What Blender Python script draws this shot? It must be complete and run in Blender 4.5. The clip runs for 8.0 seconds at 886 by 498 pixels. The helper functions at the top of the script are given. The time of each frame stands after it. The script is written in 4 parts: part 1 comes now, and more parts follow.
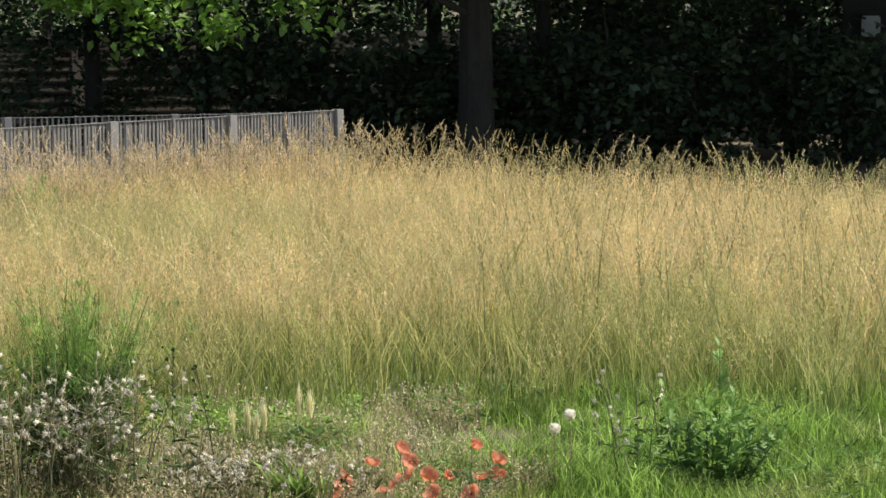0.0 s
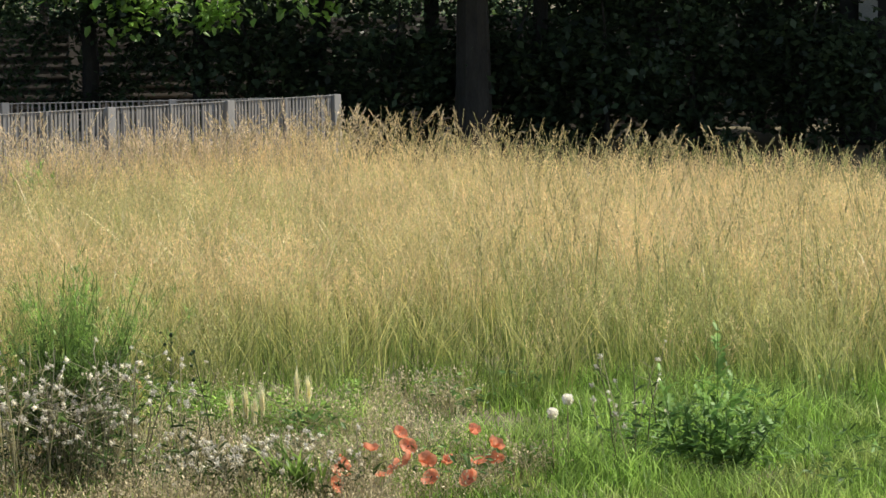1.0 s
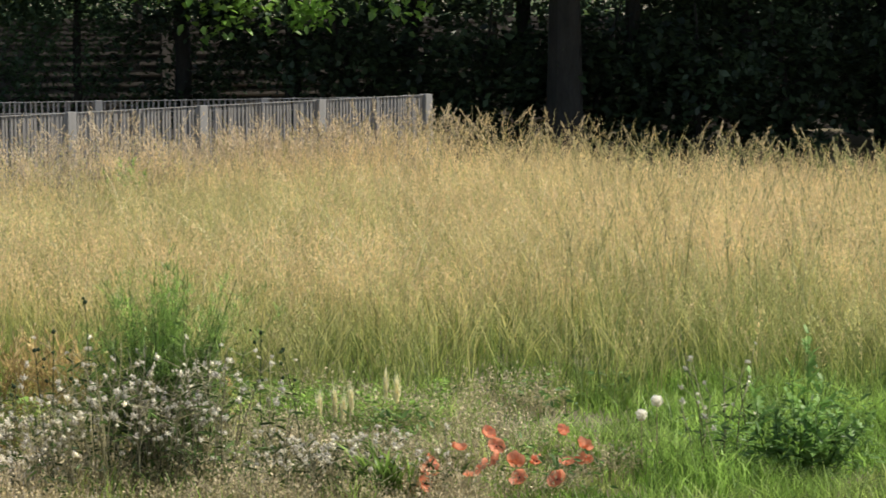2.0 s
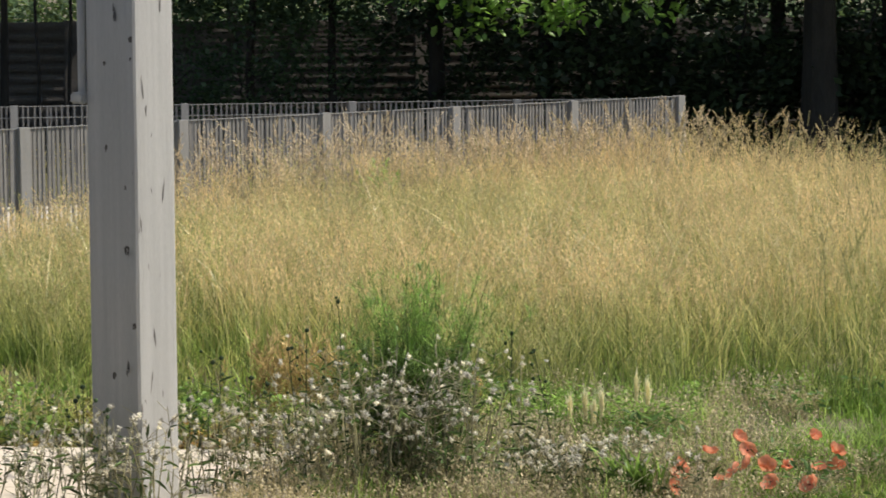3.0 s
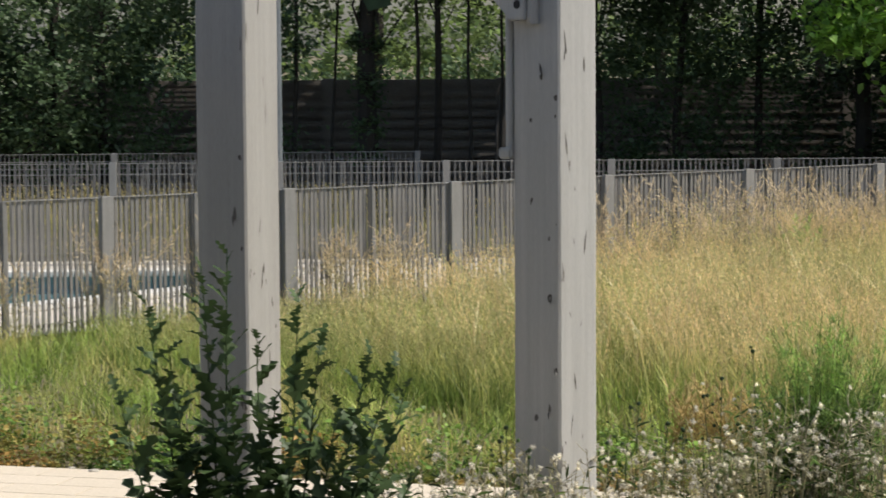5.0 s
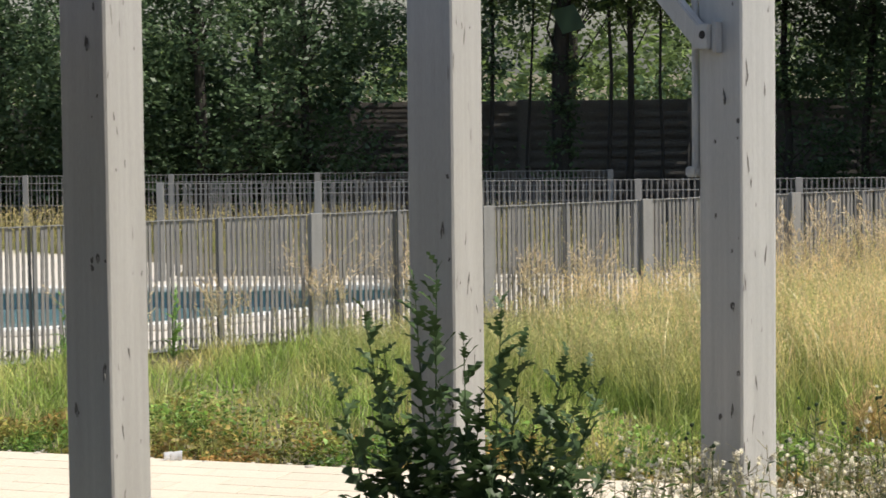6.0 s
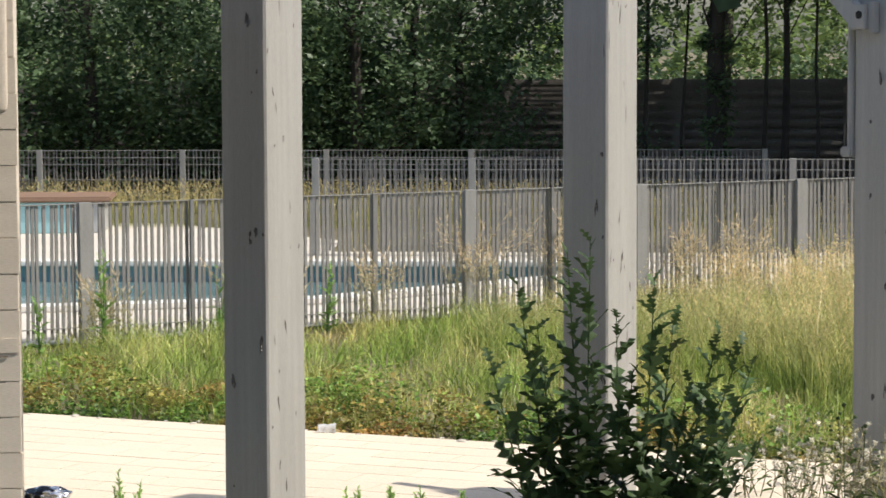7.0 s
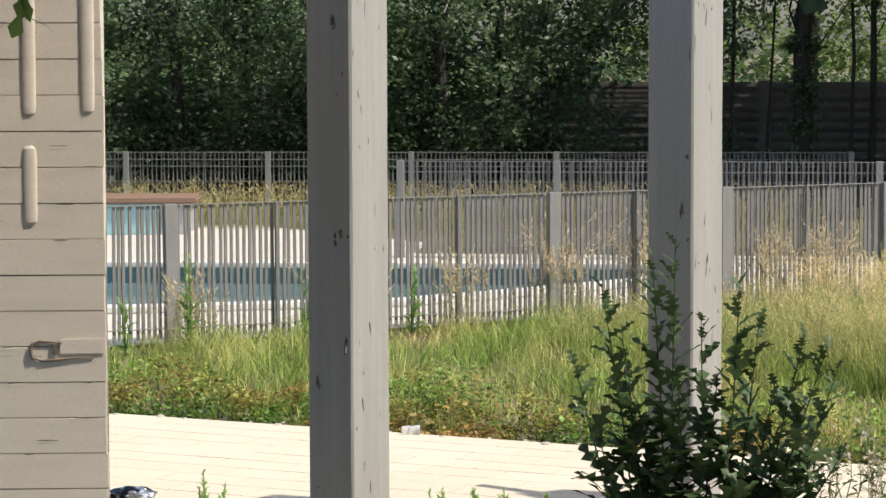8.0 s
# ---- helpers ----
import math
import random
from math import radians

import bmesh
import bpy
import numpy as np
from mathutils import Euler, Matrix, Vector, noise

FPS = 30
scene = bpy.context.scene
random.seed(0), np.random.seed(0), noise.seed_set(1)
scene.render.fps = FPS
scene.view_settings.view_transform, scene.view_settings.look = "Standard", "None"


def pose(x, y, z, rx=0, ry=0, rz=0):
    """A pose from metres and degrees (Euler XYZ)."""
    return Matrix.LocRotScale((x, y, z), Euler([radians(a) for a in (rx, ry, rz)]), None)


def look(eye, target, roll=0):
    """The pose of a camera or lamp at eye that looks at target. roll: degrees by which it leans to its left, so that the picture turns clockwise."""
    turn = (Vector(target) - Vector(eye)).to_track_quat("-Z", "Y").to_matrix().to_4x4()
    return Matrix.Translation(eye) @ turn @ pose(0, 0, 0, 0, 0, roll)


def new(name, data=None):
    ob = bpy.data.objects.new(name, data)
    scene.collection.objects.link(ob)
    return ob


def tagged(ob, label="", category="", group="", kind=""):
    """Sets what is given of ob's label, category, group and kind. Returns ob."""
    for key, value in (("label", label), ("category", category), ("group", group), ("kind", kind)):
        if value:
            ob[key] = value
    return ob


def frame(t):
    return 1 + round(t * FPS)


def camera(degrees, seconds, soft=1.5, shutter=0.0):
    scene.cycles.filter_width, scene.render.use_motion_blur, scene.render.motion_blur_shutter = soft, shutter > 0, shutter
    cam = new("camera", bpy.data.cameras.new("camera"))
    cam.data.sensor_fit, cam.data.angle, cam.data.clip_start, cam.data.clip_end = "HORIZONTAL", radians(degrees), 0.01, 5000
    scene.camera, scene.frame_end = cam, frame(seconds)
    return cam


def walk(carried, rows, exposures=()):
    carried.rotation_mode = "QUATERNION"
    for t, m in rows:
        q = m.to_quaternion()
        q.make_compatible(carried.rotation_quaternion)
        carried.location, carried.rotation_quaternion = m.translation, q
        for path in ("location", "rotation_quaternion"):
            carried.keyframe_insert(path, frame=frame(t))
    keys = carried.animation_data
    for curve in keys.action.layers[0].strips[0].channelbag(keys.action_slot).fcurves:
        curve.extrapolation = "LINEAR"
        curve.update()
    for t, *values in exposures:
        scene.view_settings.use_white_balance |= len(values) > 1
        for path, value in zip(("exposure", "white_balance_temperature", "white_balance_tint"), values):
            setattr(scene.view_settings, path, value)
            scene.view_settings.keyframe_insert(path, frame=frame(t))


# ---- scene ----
cam = camera(19.15, 8.0, 1.5, 0.2)
walk(cam, [
    (0.0, pose(0.0, 0.0, 2.42, 84.6209, 0.2883, -0.024)),
    (0.5, pose(0.0, 0.0, 2.42, 84.3851, 0.4389, -0.0206)),
    (1.0, pose(0.0, 0.0, 2.42, 84.2919, 0.4008, -0.0859)),
    (1.2, pose(0.0, 0.0, 2.42, 84.2736, 0.4139, -0.035)),
    (2.3, pose(0.0, 0.0, 2.42, 84.3225, 0.2747, 3.4777)),
    (2.5, pose(0.0, 0.0, 2.42, 84.3195, 0.4948, 4.7343)),
    (3.0, pose(0.0, 0.0, 2.42, 84.3477, 0.2799, 7.4076)),
    (3.5, pose(0.0, 0.0, 2.42, 84.6217, 0.2888, 9.5166)),
    (4.0, pose(0.0, 0.0, 2.42, 84.8883, 0.0932, 11.7956)),
    (4.5, pose(0.0, 0.0, 2.42, 85.1721, 0.0506, 13.9516)),
    (5.0, pose(0.1542, -0.4902, 2.4409, 85.6145, 0.3695, 16.7646)),
    (5.2, pose(0.2293, -0.7291, 2.4511, 85.8332, 0.5791, 17.772)),
    (6.3, pose(0.519, -1.6503, 2.4904, 85.9472, 0.4361, 21.9797)),
    (6.5, pose(0.519, -1.6503, 2.4904, 85.8373, 0.3033, 22.6492)),
    (7.0, pose(0.519, -1.6503, 2.4904, 85.5908, 0.2497, 24.3235)),
    (7.5, pose(0.519, -1.6503, 2.4904, 85.5127, 0.2568, 25.5652)),
    (8.0, pose(0.519, -1.6503, 2.4904, 85.6467, 0.2115, 26.1762)),
], exposures=[(0.0, 0.28), (1.2, 0.28), (2.4, 0.16), (4.5, 0.03), (5.2, 0.07), (6.4, 0.33), (8.0, 0.31)])

# ---- world and sun ----
SUN_AZ, SUN_EL = 84.0, 54.0            # clockwise from +y, degrees
world = bpy.data.worlds.new("world")
scene.world = world
world.use_nodes = True
wn = world.node_tree
sky = wn.nodes.new("ShaderNodeTexSky")
sky.sky_type = "NISHITA"
sky.sun_disc = False
sky.sun_elevation, sky.sun_rotation = radians(SUN_EL), radians(SUN_AZ)
sky.dust_density = 2.0
wn.links.new(sky.outputs[0], wn.nodes["Background"].inputs[0])
wn.nodes["Background"].inputs[1].default_value = 0.135
sun = new("sun", bpy.data.lights.new("sun", "SUN"))
sun.data.energy, sun.data.angle, sun.data.color = 4.5, radians(0.53), (1.0, 0.935, 0.83)
sa, se = radians(SUN_AZ), radians(SUN_EL)
sun.matrix_world = look((0, 0, 40), (-math.sin(sa) * math.cos(se), -math.cos(sa) * math.cos(se), 40 - math.sin(se)))


# ---- materials ----
def material(name):
    m = bpy.data.materials.new(name)
    m.use_nodes = True
    nt = m.node_tree
    nt.nodes.clear()
    out = nt.nodes.new("ShaderNodeOutputMaterial")
    return m, nt, out


def node(nt, kind, **values):
    n = nt.nodes.new(kind)
    for k, v in values.items():
        n.inputs[k.replace("_", " ")].default_value = v
    return n


def ramp(nt, fac, stops):
    r = nt.nodes.new("ShaderNodeValToRGB")
    e = r.color_ramp.elements
    while len(e) < len(stops):
        e.new(0.5)
    for i, (p, c) in enumerate(stops):
        e[i].position = p
        e[i].color = (*c, 1)
    nt.links.new(fac, r.inputs[0])
    return r.outputs[0]


def mixed(nt, fac, a, b, mode="MIX"):
    n = nt.nodes.new("ShaderNodeMix")
    n.data_type = "RGBA"
    n.blend_type = mode
    for sock, v in ((n.inputs[0], fac), (n.inputs[6], a), (n.inputs[7], b)):
        if isinstance(v, (int, float)):
            sock.default_value = v
        elif isinstance(v, tuple):
            sock.default_value = (*v, 1)
        else:
            nt.links.new(v, sock)
    return n.outputs[2]


def noised(nt, scale, detail=4.0, stretch=(1, 1, 1), rough=0.55):
    co = nt.nodes.new("ShaderNodeTexCoord")
    mp = nt.nodes.new("ShaderNodeMapping")
    mp.inputs["Scale"].default_value = stretch
    nt.links.new(co.outputs["Object"], mp.inputs[0])
    n = node(nt, "ShaderNodeTexNoise", Scale=scale, Detail=detail, Roughness=rough)
    nt.links.new(mp.outputs[0], n.inputs["Vector"])
    return n.outputs[0]


def surface(name, dark, light, scale=6.0, fine=60.0, rough=0.8, metal=0.0, bump=0.3, stretch=(1, 1, 1), wear=None, wear_at=0.62, wear_stretch=(1, 1, 1), wear_scale=9.0):
    """A solid surface with broad and fine variation, optional worn patches and fine relief."""
    m, nt, out = material(name)
    b = nt.nodes.new("ShaderNodeBsdfPrincipled")
    broad = noised(nt, scale, 3, stretch)
    tiny = noised(nt, fine, 5, stretch)
    col = ramp(nt, broad, [(0.3, dark), (0.7, light)])
    col = mixed(nt, 0.35, col, ramp(nt, tiny, [(0.3, tuple(c * 0.72 for c in dark)), (0.7, tuple(min(1, c * 1.15) for c in light))]))
    if wear:
        w = ramp(nt, noised(nt, wear_scale, 6, wear_stretch, 0.65), [(wear_at, (0, 0, 0)), (wear_at + 0.03, (1, 1, 1))])
        col = mixed(nt, w, col, wear)
    nt.links.new(col, b.inputs["Base Color"])
    b.inputs["Roughness"].default_value = rough
    b.inputs["Metallic"].default_value = metal
    bp = node(nt, "ShaderNodeBump", Strength=bump, Distance=0.004)
    nt.links.new(tiny, bp.inputs["Height"])
    nt.links.new(bp.outputs[0], b.inputs["Normal"])
    nt.links.new(b.outputs[0], out.inputs[0])
    return m


def plant(name, low, high, z0=0.1, z1=0.5, translucent=0.4, vary=0.25, patch=None, patch_scale=0.5, patch_at=0.5, gloss=0.025, tuft_scale=3.2, tone=0.22, jitter=0.5):
    """Leaves and stalks: colour runs from low to high up the plant, with a shift for each leaf and broad patches."""
    m, nt, out = material(name)
    geo = nt.nodes.new("ShaderNodeNewGeometry")
    sep = nt.nodes.new("ShaderNodeSeparateXYZ")
    nt.links.new(geo.outputs["Position"], sep.inputs[0])
    mr = node(nt, "ShaderNodeMapRange", From_Min=z0, From_Max=z1)
    nt.links.new(sep.outputs[2], mr.inputs[0])
    jit = nt.nodes.new("ShaderNodeMath")
    jit.operation = "MULTIPLY_ADD"
    nt.links.new(geo.outputs["Random Per Island"], jit.inputs[0])
    jit.inputs[1].default_value = jitter
    jit.inputs[2].default_value = -jitter / 2
    add = nt.nodes.new("ShaderNodeMath")
    add.use_clamp = True
    nt.links.new(mr.outputs[0], add.inputs[0])
    nt.links.new(jit.outputs[0], add.inputs[1])
    col = mixed(nt, add.outputs[0], low, high)
    if patch:
        p = node(nt, "ShaderNodeTexNoise", Scale=patch_scale, Detail=3.0)
        nt.links.new(geo.outputs["Position"], p.inputs["Vector"])
        f = ramp(nt, p.outputs[0], [(patch_at - 0.10, (0, 0, 0)), (patch_at + 0.12, (1, 1, 1))])
        col = mixed(nt, f, col, patch)
    v = ramp(nt, geo.outputs["Random Per Island"], [(0.0, (1 - vary,) * 3), (1.0, (1 + vary, 1 + vary, 1 + vary * 0.6))])
    col = mixed(nt, 1.0, col, v, "MULTIPLY")
    q = node(nt, "ShaderNodeTexNoise", Scale=tuft_scale, Detail=2.0)
    nt.links.new(geo.outputs["Position"], q.inputs["Vector"])
    col = mixed(nt, 1.0, col, ramp(nt, q.outputs[0], [(0.36, (1 - tone,) * 3), (0.64, (1 + tone * 0.6,) * 3)]), "MULTIPLY")
    d, t, g = (nt.nodes.new("ShaderNodeBsdf" + k) for k in ("Diffuse", "Translucent", "Glossy"))
    g.inputs["Roughness"].default_value = 0.45
    for s in (d, t):
        nt.links.new(col, s.inputs[0])
    m1, m2 = nt.nodes.new("ShaderNodeMixShader"), nt.nodes.new("ShaderNodeMixShader")
    m1.inputs[0].default_value, m2.inputs[0].default_value = translucent, gloss
    nt.links.new(d.outputs[0], m1.inputs[1])
    nt.links.new(t.outputs[0], m1.inputs[2])
    nt.links.new(m1.outputs[0], m2.inputs[1])
    nt.links.new(g.outputs[0], m2.inputs[2])
    nt.links.new(m2.outputs[0], out.inputs[0])
    return m


soil = surface("dry_soil", (0.10, 0.085, 0.05), (0.19, 0.16, 0.09), 1.2, 40, 0.95)
paving = surface("pale_paving", (0.56, 0.48, 0.37), (0.66, 0.57, 0.45), 1.5, 90, 0.85, bump=0.2)
deck_stone = surface("pool_deck_stone", (0.52, 0.47, 0.40), (0.62, 0.57, 0.49), 0.8, 60, 0.8)
post_paint = surface("weathered_grey_paint", (0.345, 0.338, 0.32), (0.45, 0.442, 0.42), 2.5, 80, 0.6, stretch=(9, 9, 0.35), bump=0.45,
                     wear=(0.09, 0.08, 0.065), wear_at=0.71, wear_stretch=(2.4, 2.4, 0.55), wear_scale=11.0)
dull_paint = surface("dull_grey_paint", (0.325, 0.313, 0.288), (0.41, 0.397, 0.37), 2.5, 70, 0.6, stretch=(9, 9, 0.35), bump=0.45,
                     wear=(0.10, 0.09, 0.075), wear_at=0.72, wear_stretch=(3.0, 3.0, 0.4), wear_scale=10.0)
bare_wood = surface("bare_dark_wood", (0.07, 0.063, 0.055), (0.13, 0.118, 0.105), 20, 120, 0.9)
wall_paint = surface("cream_board_paint", (0.62, 0.54, 0.445), (0.72, 0.635, 0.53), 2.0, 70, 0.6, stretch=(0.6, 1, 5), bump=0.3,
                     wear=(0.22, 0.16, 0.10), wear_at=0.73, wear_stretch=(1, 1, 6), wear_scale=7.0)
metal_plain = surface("galvanised_metal", (0.36, 0.37, 0.38), (0.48, 0.49, 0.50), 5, 90, 0.5, metal=0.3, bump=0.1)
# near-black for iron parts; on the gate pillar it stands for shade
dark_iron_and_shade = surface("dark_iron_and_shade", (0.014, 0.013, 0.012), (0.026, 0.024, 0.022), 8, 60, 0.9)
fence_wood = surface("grey_fence_slat", (0.165, 0.157, 0.145), (0.25, 0.24, 0.225), 2.5, 50, 0.75, stretch=(4, 4, 0.6))
fence_post = surface("pale_fence_post", (0.20, 0.196, 0.186), (0.285, 0.28, 0.266), 2.5, 50, 0.75, stretch=(4, 4, 0.6))
concrete = surface("grey_concrete_board", (0.12, 0.108, 0.098), (0.19, 0.172, 0.155), 1.2, 30, 0.9, bump=0.5)
bark = surface("dark_bark", (0.022, 0.019, 0.015), (0.050, 0.043, 0.035), 5, 30, 0.95, stretch=(2, 2, 0.5), bump=0.8)
pool_tile = surface("pool_liner", (0.16, 0.30, 0.33), (0.22, 0.37, 0.40), 0.6, 20, 0.5)
blue_paint = surface("pale_blue_paint", (0.25, 0.46, 0.50), (0.34, 0.55, 0.58), 1.5, 40, 0.6)
timber = surface("brown_timber", (0.17, 0.105, 0.07), (0.27, 0.17, 0.115), 4, 60, 0.7, stretch=(0.5, 4, 4))
straw = plant("straw_grass", (0.38, 0.39, 0.13), (0.97, 0.74, 0.40), 0.12, 0.44, 0.55, 0.16, patch=(0.72, 0.62, 0.28), patch_scale=0.65, patch_at=0.60, tone=0.32, tuft_scale=2.4, jitter=0.22)
green_stem = plant("green_meadow_stem", (0.22, 0.32, 0.08), (0.70, 0.60, 0.27), 0.10, 0.52, 0.5, 0.5, tone=0.3)
green_grass = plant("green_grass", (0.20, 0.34, 0.06), (0.46, 0.54, 0.16), 0.0, 0.28, 0.5, 0.5, patch=(0.68, 0.58, 0.27), patch_scale=1.1, patch_at=0.55, tone=0.35)
lush_grass = plant("lush_grass", (0.20, 0.36, 0.06), (0.42, 0.58, 0.16), 0.0, 0.22, 0.5, 0.6, patch=(0.50, 0.48, 0.22), patch_scale=1.6, patch_at=0.64, tone=0.35)
dry_herb = plant("dry_herb", (0.38, 0.34, 0.19), (0.76, 0.64, 0.46), 0.0, 0.25, 0.4, 0.4)
creeper = plant("creeping_leaf", (0.09, 0.17, 0.04), (0.25, 0.40, 0.09), 0.02, 0.28, 0.4, 0.45, patch=(0.40, 0.25, 0.09), patch_scale=1.3, patch_at=0.52, tuft_scale=7.0, tone=0.35)
feathery = plant("feathery_leaf", (0.12, 0.20, 0.06), (0.31, 0.47, 0.13), 0.1, 0.95, 0.45, 0.5, tuft_scale=9.0, tone=0.35)
grey_stalk = plant("grey_green_stalk", (0.24, 0.23, 0.14), (0.44, 0.41, 0.29), 0.0, 0.5, 0.35, 0.5)
sprig_leaf = plant("fresh_sprig", (0.22, 0.34, 0.10), (0.36, 0.52, 0.18), 0.0, 0.4, 0.5, 0.3)
# dull green leaf, darkened so that its colour carries inner shade
shade_leaf = plant("dull_shaded_leaf", (0.09, 0.14, 0.05), (0.16, 0.25, 0.08), 0.1, 0.8, 0.35, 0.5)
fluff = plant("silver_fluff", (0.82, 0.78, 0.70), (0.90, 0.86, 0.78), 0.0, 1.0, 0.5, 0.25, gloss=0.0, tuft_scale=12.0, tone=0.3)
clock_fluff = plant("white_clock_fluff", (0.97, 0.94, 0.85), (0.97, 0.95, 0.87), 0.0, 1.0, 0.6, 0.05, gloss=0.0, tone=0.0)
petal = plant("poppy_petal", (0.94, 0.36, 0.20), (0.97, 0.47, 0.30), 0.0, 0.3, 0.55, 0.2, gloss=0.03, tuft_scale=40.0, tone=0.2)
lettuce_leaf = plant("dark_lobed_leaf", (0.055, 0.09, 0.04), (0.07, 0.115, 0.045), 0.0, 1.5, 0.2, 0.35)
weed_leaf = plant("thistle_leaf", (0.14, 0.24, 0.075), (0.24, 0.40, 0.11), 0.1, 0.8, 0.4, 0.4)
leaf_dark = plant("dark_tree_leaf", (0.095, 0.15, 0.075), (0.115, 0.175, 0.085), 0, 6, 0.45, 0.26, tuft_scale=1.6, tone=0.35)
# darker copy of leaf_dark: deep shade is put into the leaf colour
leaf_shaded = plant("shade_painted_leaf", (0.055, 0.082, 0.045), (0.064, 0.095, 0.05), 0, 6, 0.3, 0.5, tuft_scale=1.4, tone=0.4)
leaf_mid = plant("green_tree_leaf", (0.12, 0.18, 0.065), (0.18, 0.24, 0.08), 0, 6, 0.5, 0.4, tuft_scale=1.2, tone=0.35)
leaf_big = plant("bright_broad_leaf", (0.24, 0.43, 0.085), (0.30, 0.50, 0.10), 1.5, 6, 0.58, 0.45, gloss=0.05)


# ---- mesh helpers ----
def thing(name, label, category, at=(0, 0, 0), turn=0.0, group="", kind=""):
    """An Empty at a thing's base."""
    ob = new(name)
    ob.matrix_world = pose(*at, 0, 0, turn)
    return tagged(ob, label, category, group, kind)


def link(name, bm, mat, parent=None, label=""):
    me = bpy.data.meshes.new(name)
    bm.to_mesh(me)
    bm.free()
    me.materials.append(mat)
    ob = new(name, me)
    ob.parent = parent
    return tagged(ob, label)


part = link


def share(name, me, parent, m, label=""):
    """One more piece on a mesh that exists already."""
    ob = new(name, me)
    ob.parent = parent
    ob.matrix_local = m
    return tagged(ob, label)


def box(bm, x0, x1, y0, y1, z0, z1, bevel=0.0, m=None):
    made = bmesh.ops.create_cube(bm, size=1.0)["verts"]
    for v in made:
        v.co = Vector(((x0 + x1) / 2 + v.co.x * (x1 - x0), (y0 + y1) / 2 + v.co.y * (y1 - y0), (z0 + z1) / 2 + v.co.z * (z1 - z0)))
    if m is not None:
        bmesh.ops.transform(bm, matrix=m, verts=made)
    if bevel:
        edges = list({e for v in made for e in v.link_edges})
        bmesh.ops.bevel(bm, geom=edges, offset=bevel, segments=2, affect="EDGES")
    return bm


def tube(bm, points, radii, sides=7):
    """A tapered tube along points."""
    rings = []
    for i, p in enumerate(points):
        p = Vector(p)
        a = Vector(points[max(i - 1, 0)])
        b = Vector(points[min(i + 1, len(points) - 1)])
        d = (b - a).normalized()
        u = d.orthogonal().normalized()
        w = d.cross(u)
        rings.append([bm.verts.new(p + (u * math.cos(2 * math.pi * k / sides) + w * math.sin(2 * math.pi * k / sides)) * radii[i]) for k in range(sides)])
    for r0, r1 in zip(rings, rings[1:]):
        for k in range(sides):
            bm.faces.new((r0[k], r0[(k + 1) % sides], r1[(k + 1) % sides], r1[k]))
    bm.faces.new(rings[-1])
    bm.faces.new(rings[0][::-1])
    return bm


def from_arrays(name, verts, tris, mat, parent=None, label=""):
    """A mesh of triangles from two arrays."""
    verts, tris = np.asarray(verts, dtype=np.float32), np.asarray(tris, dtype=np.int32)
    me = bpy.data.meshes.new(name)
    me.vertices.add(len(verts))
    me.vertices.foreach_set("co", verts.ravel())
    me.loops.add(tris.size)
    me.loops.foreach_set("vertex_index", tris.ravel())
    me.polygons.add(len(tris))
    me.polygons.foreach_set("loop_start", np.arange(0, tris.size, 3, dtype=np.int32))
    me.polygons.foreach_set("loop_total", np.full(len(tris), 3, dtype=np.int32))
    me.update(calc_edges=True)
    me.materials.append(mat)
    ob = new(name, me)
    ob.parent = parent
    return tagged(ob, label)


rng = np.random.default_rng(7)


def joined(*sets):
    vs, ts, n = [], [], 0
    for v, t in sets:
        vs.append(v)
        ts.append(t + n)
        n += len(v)
    return np.concatenate(vs), np.concatenate(ts)


def blades(base, height, width, lean, droop=0.3, seg=3, heading=None):
    """Tapered, bent strips standing on base (n x 3). Returns vertices, triangles, tips and tip directions."""
    n = len(base)
    a = rng.uniform(0, 2 * np.pi, n) if heading is None else heading
    f = rng.uniform(0, 2 * np.pi, n)
    d = np.stack([np.cos(a), np.sin(a), 0 * a], 1)
    side = np.stack([np.cos(f), np.sin(f), 0 * f], 1)
    height, lean, width, droop = (np.broadcast_to(q, n).astype(float) for q in (height, lean, width, droop))
    vs = []
    for i in range(seg + 1):
        s = i / seg
        c = base + d * (height * (lean * s + droop * s ** 3))[:, None]
        c[:, 2] += height * (s - 0.25 * droop * s ** 3)
        if i == seg:
            vs.append(c)
        else:
            w = (width * (1 - 0.6 * s) / 2)[:, None] * side
            vs += [c - w, c + w]
    v = np.stack(vs, 1)
    k = v.shape[1]
    t = []
    for i in range(seg - 1):
        t += [(2 * i, 2 * i + 1, 2 * i + 3), (2 * i, 2 * i + 3, 2 * i + 2)]
    t.append((2 * seg - 2, 2 * seg - 1, 2 * seg))
    tri = (np.arange(n)[:, None, None] * k + np.array(t)[None]).reshape(-1, 3)
    tip = v[:, -1]
    way = tip - (v[:, -2] + v[:, -3]) / 2
    return v.reshape(-1, 3), tri, tip, way / np.linalg.norm(way, axis=1)[:, None]


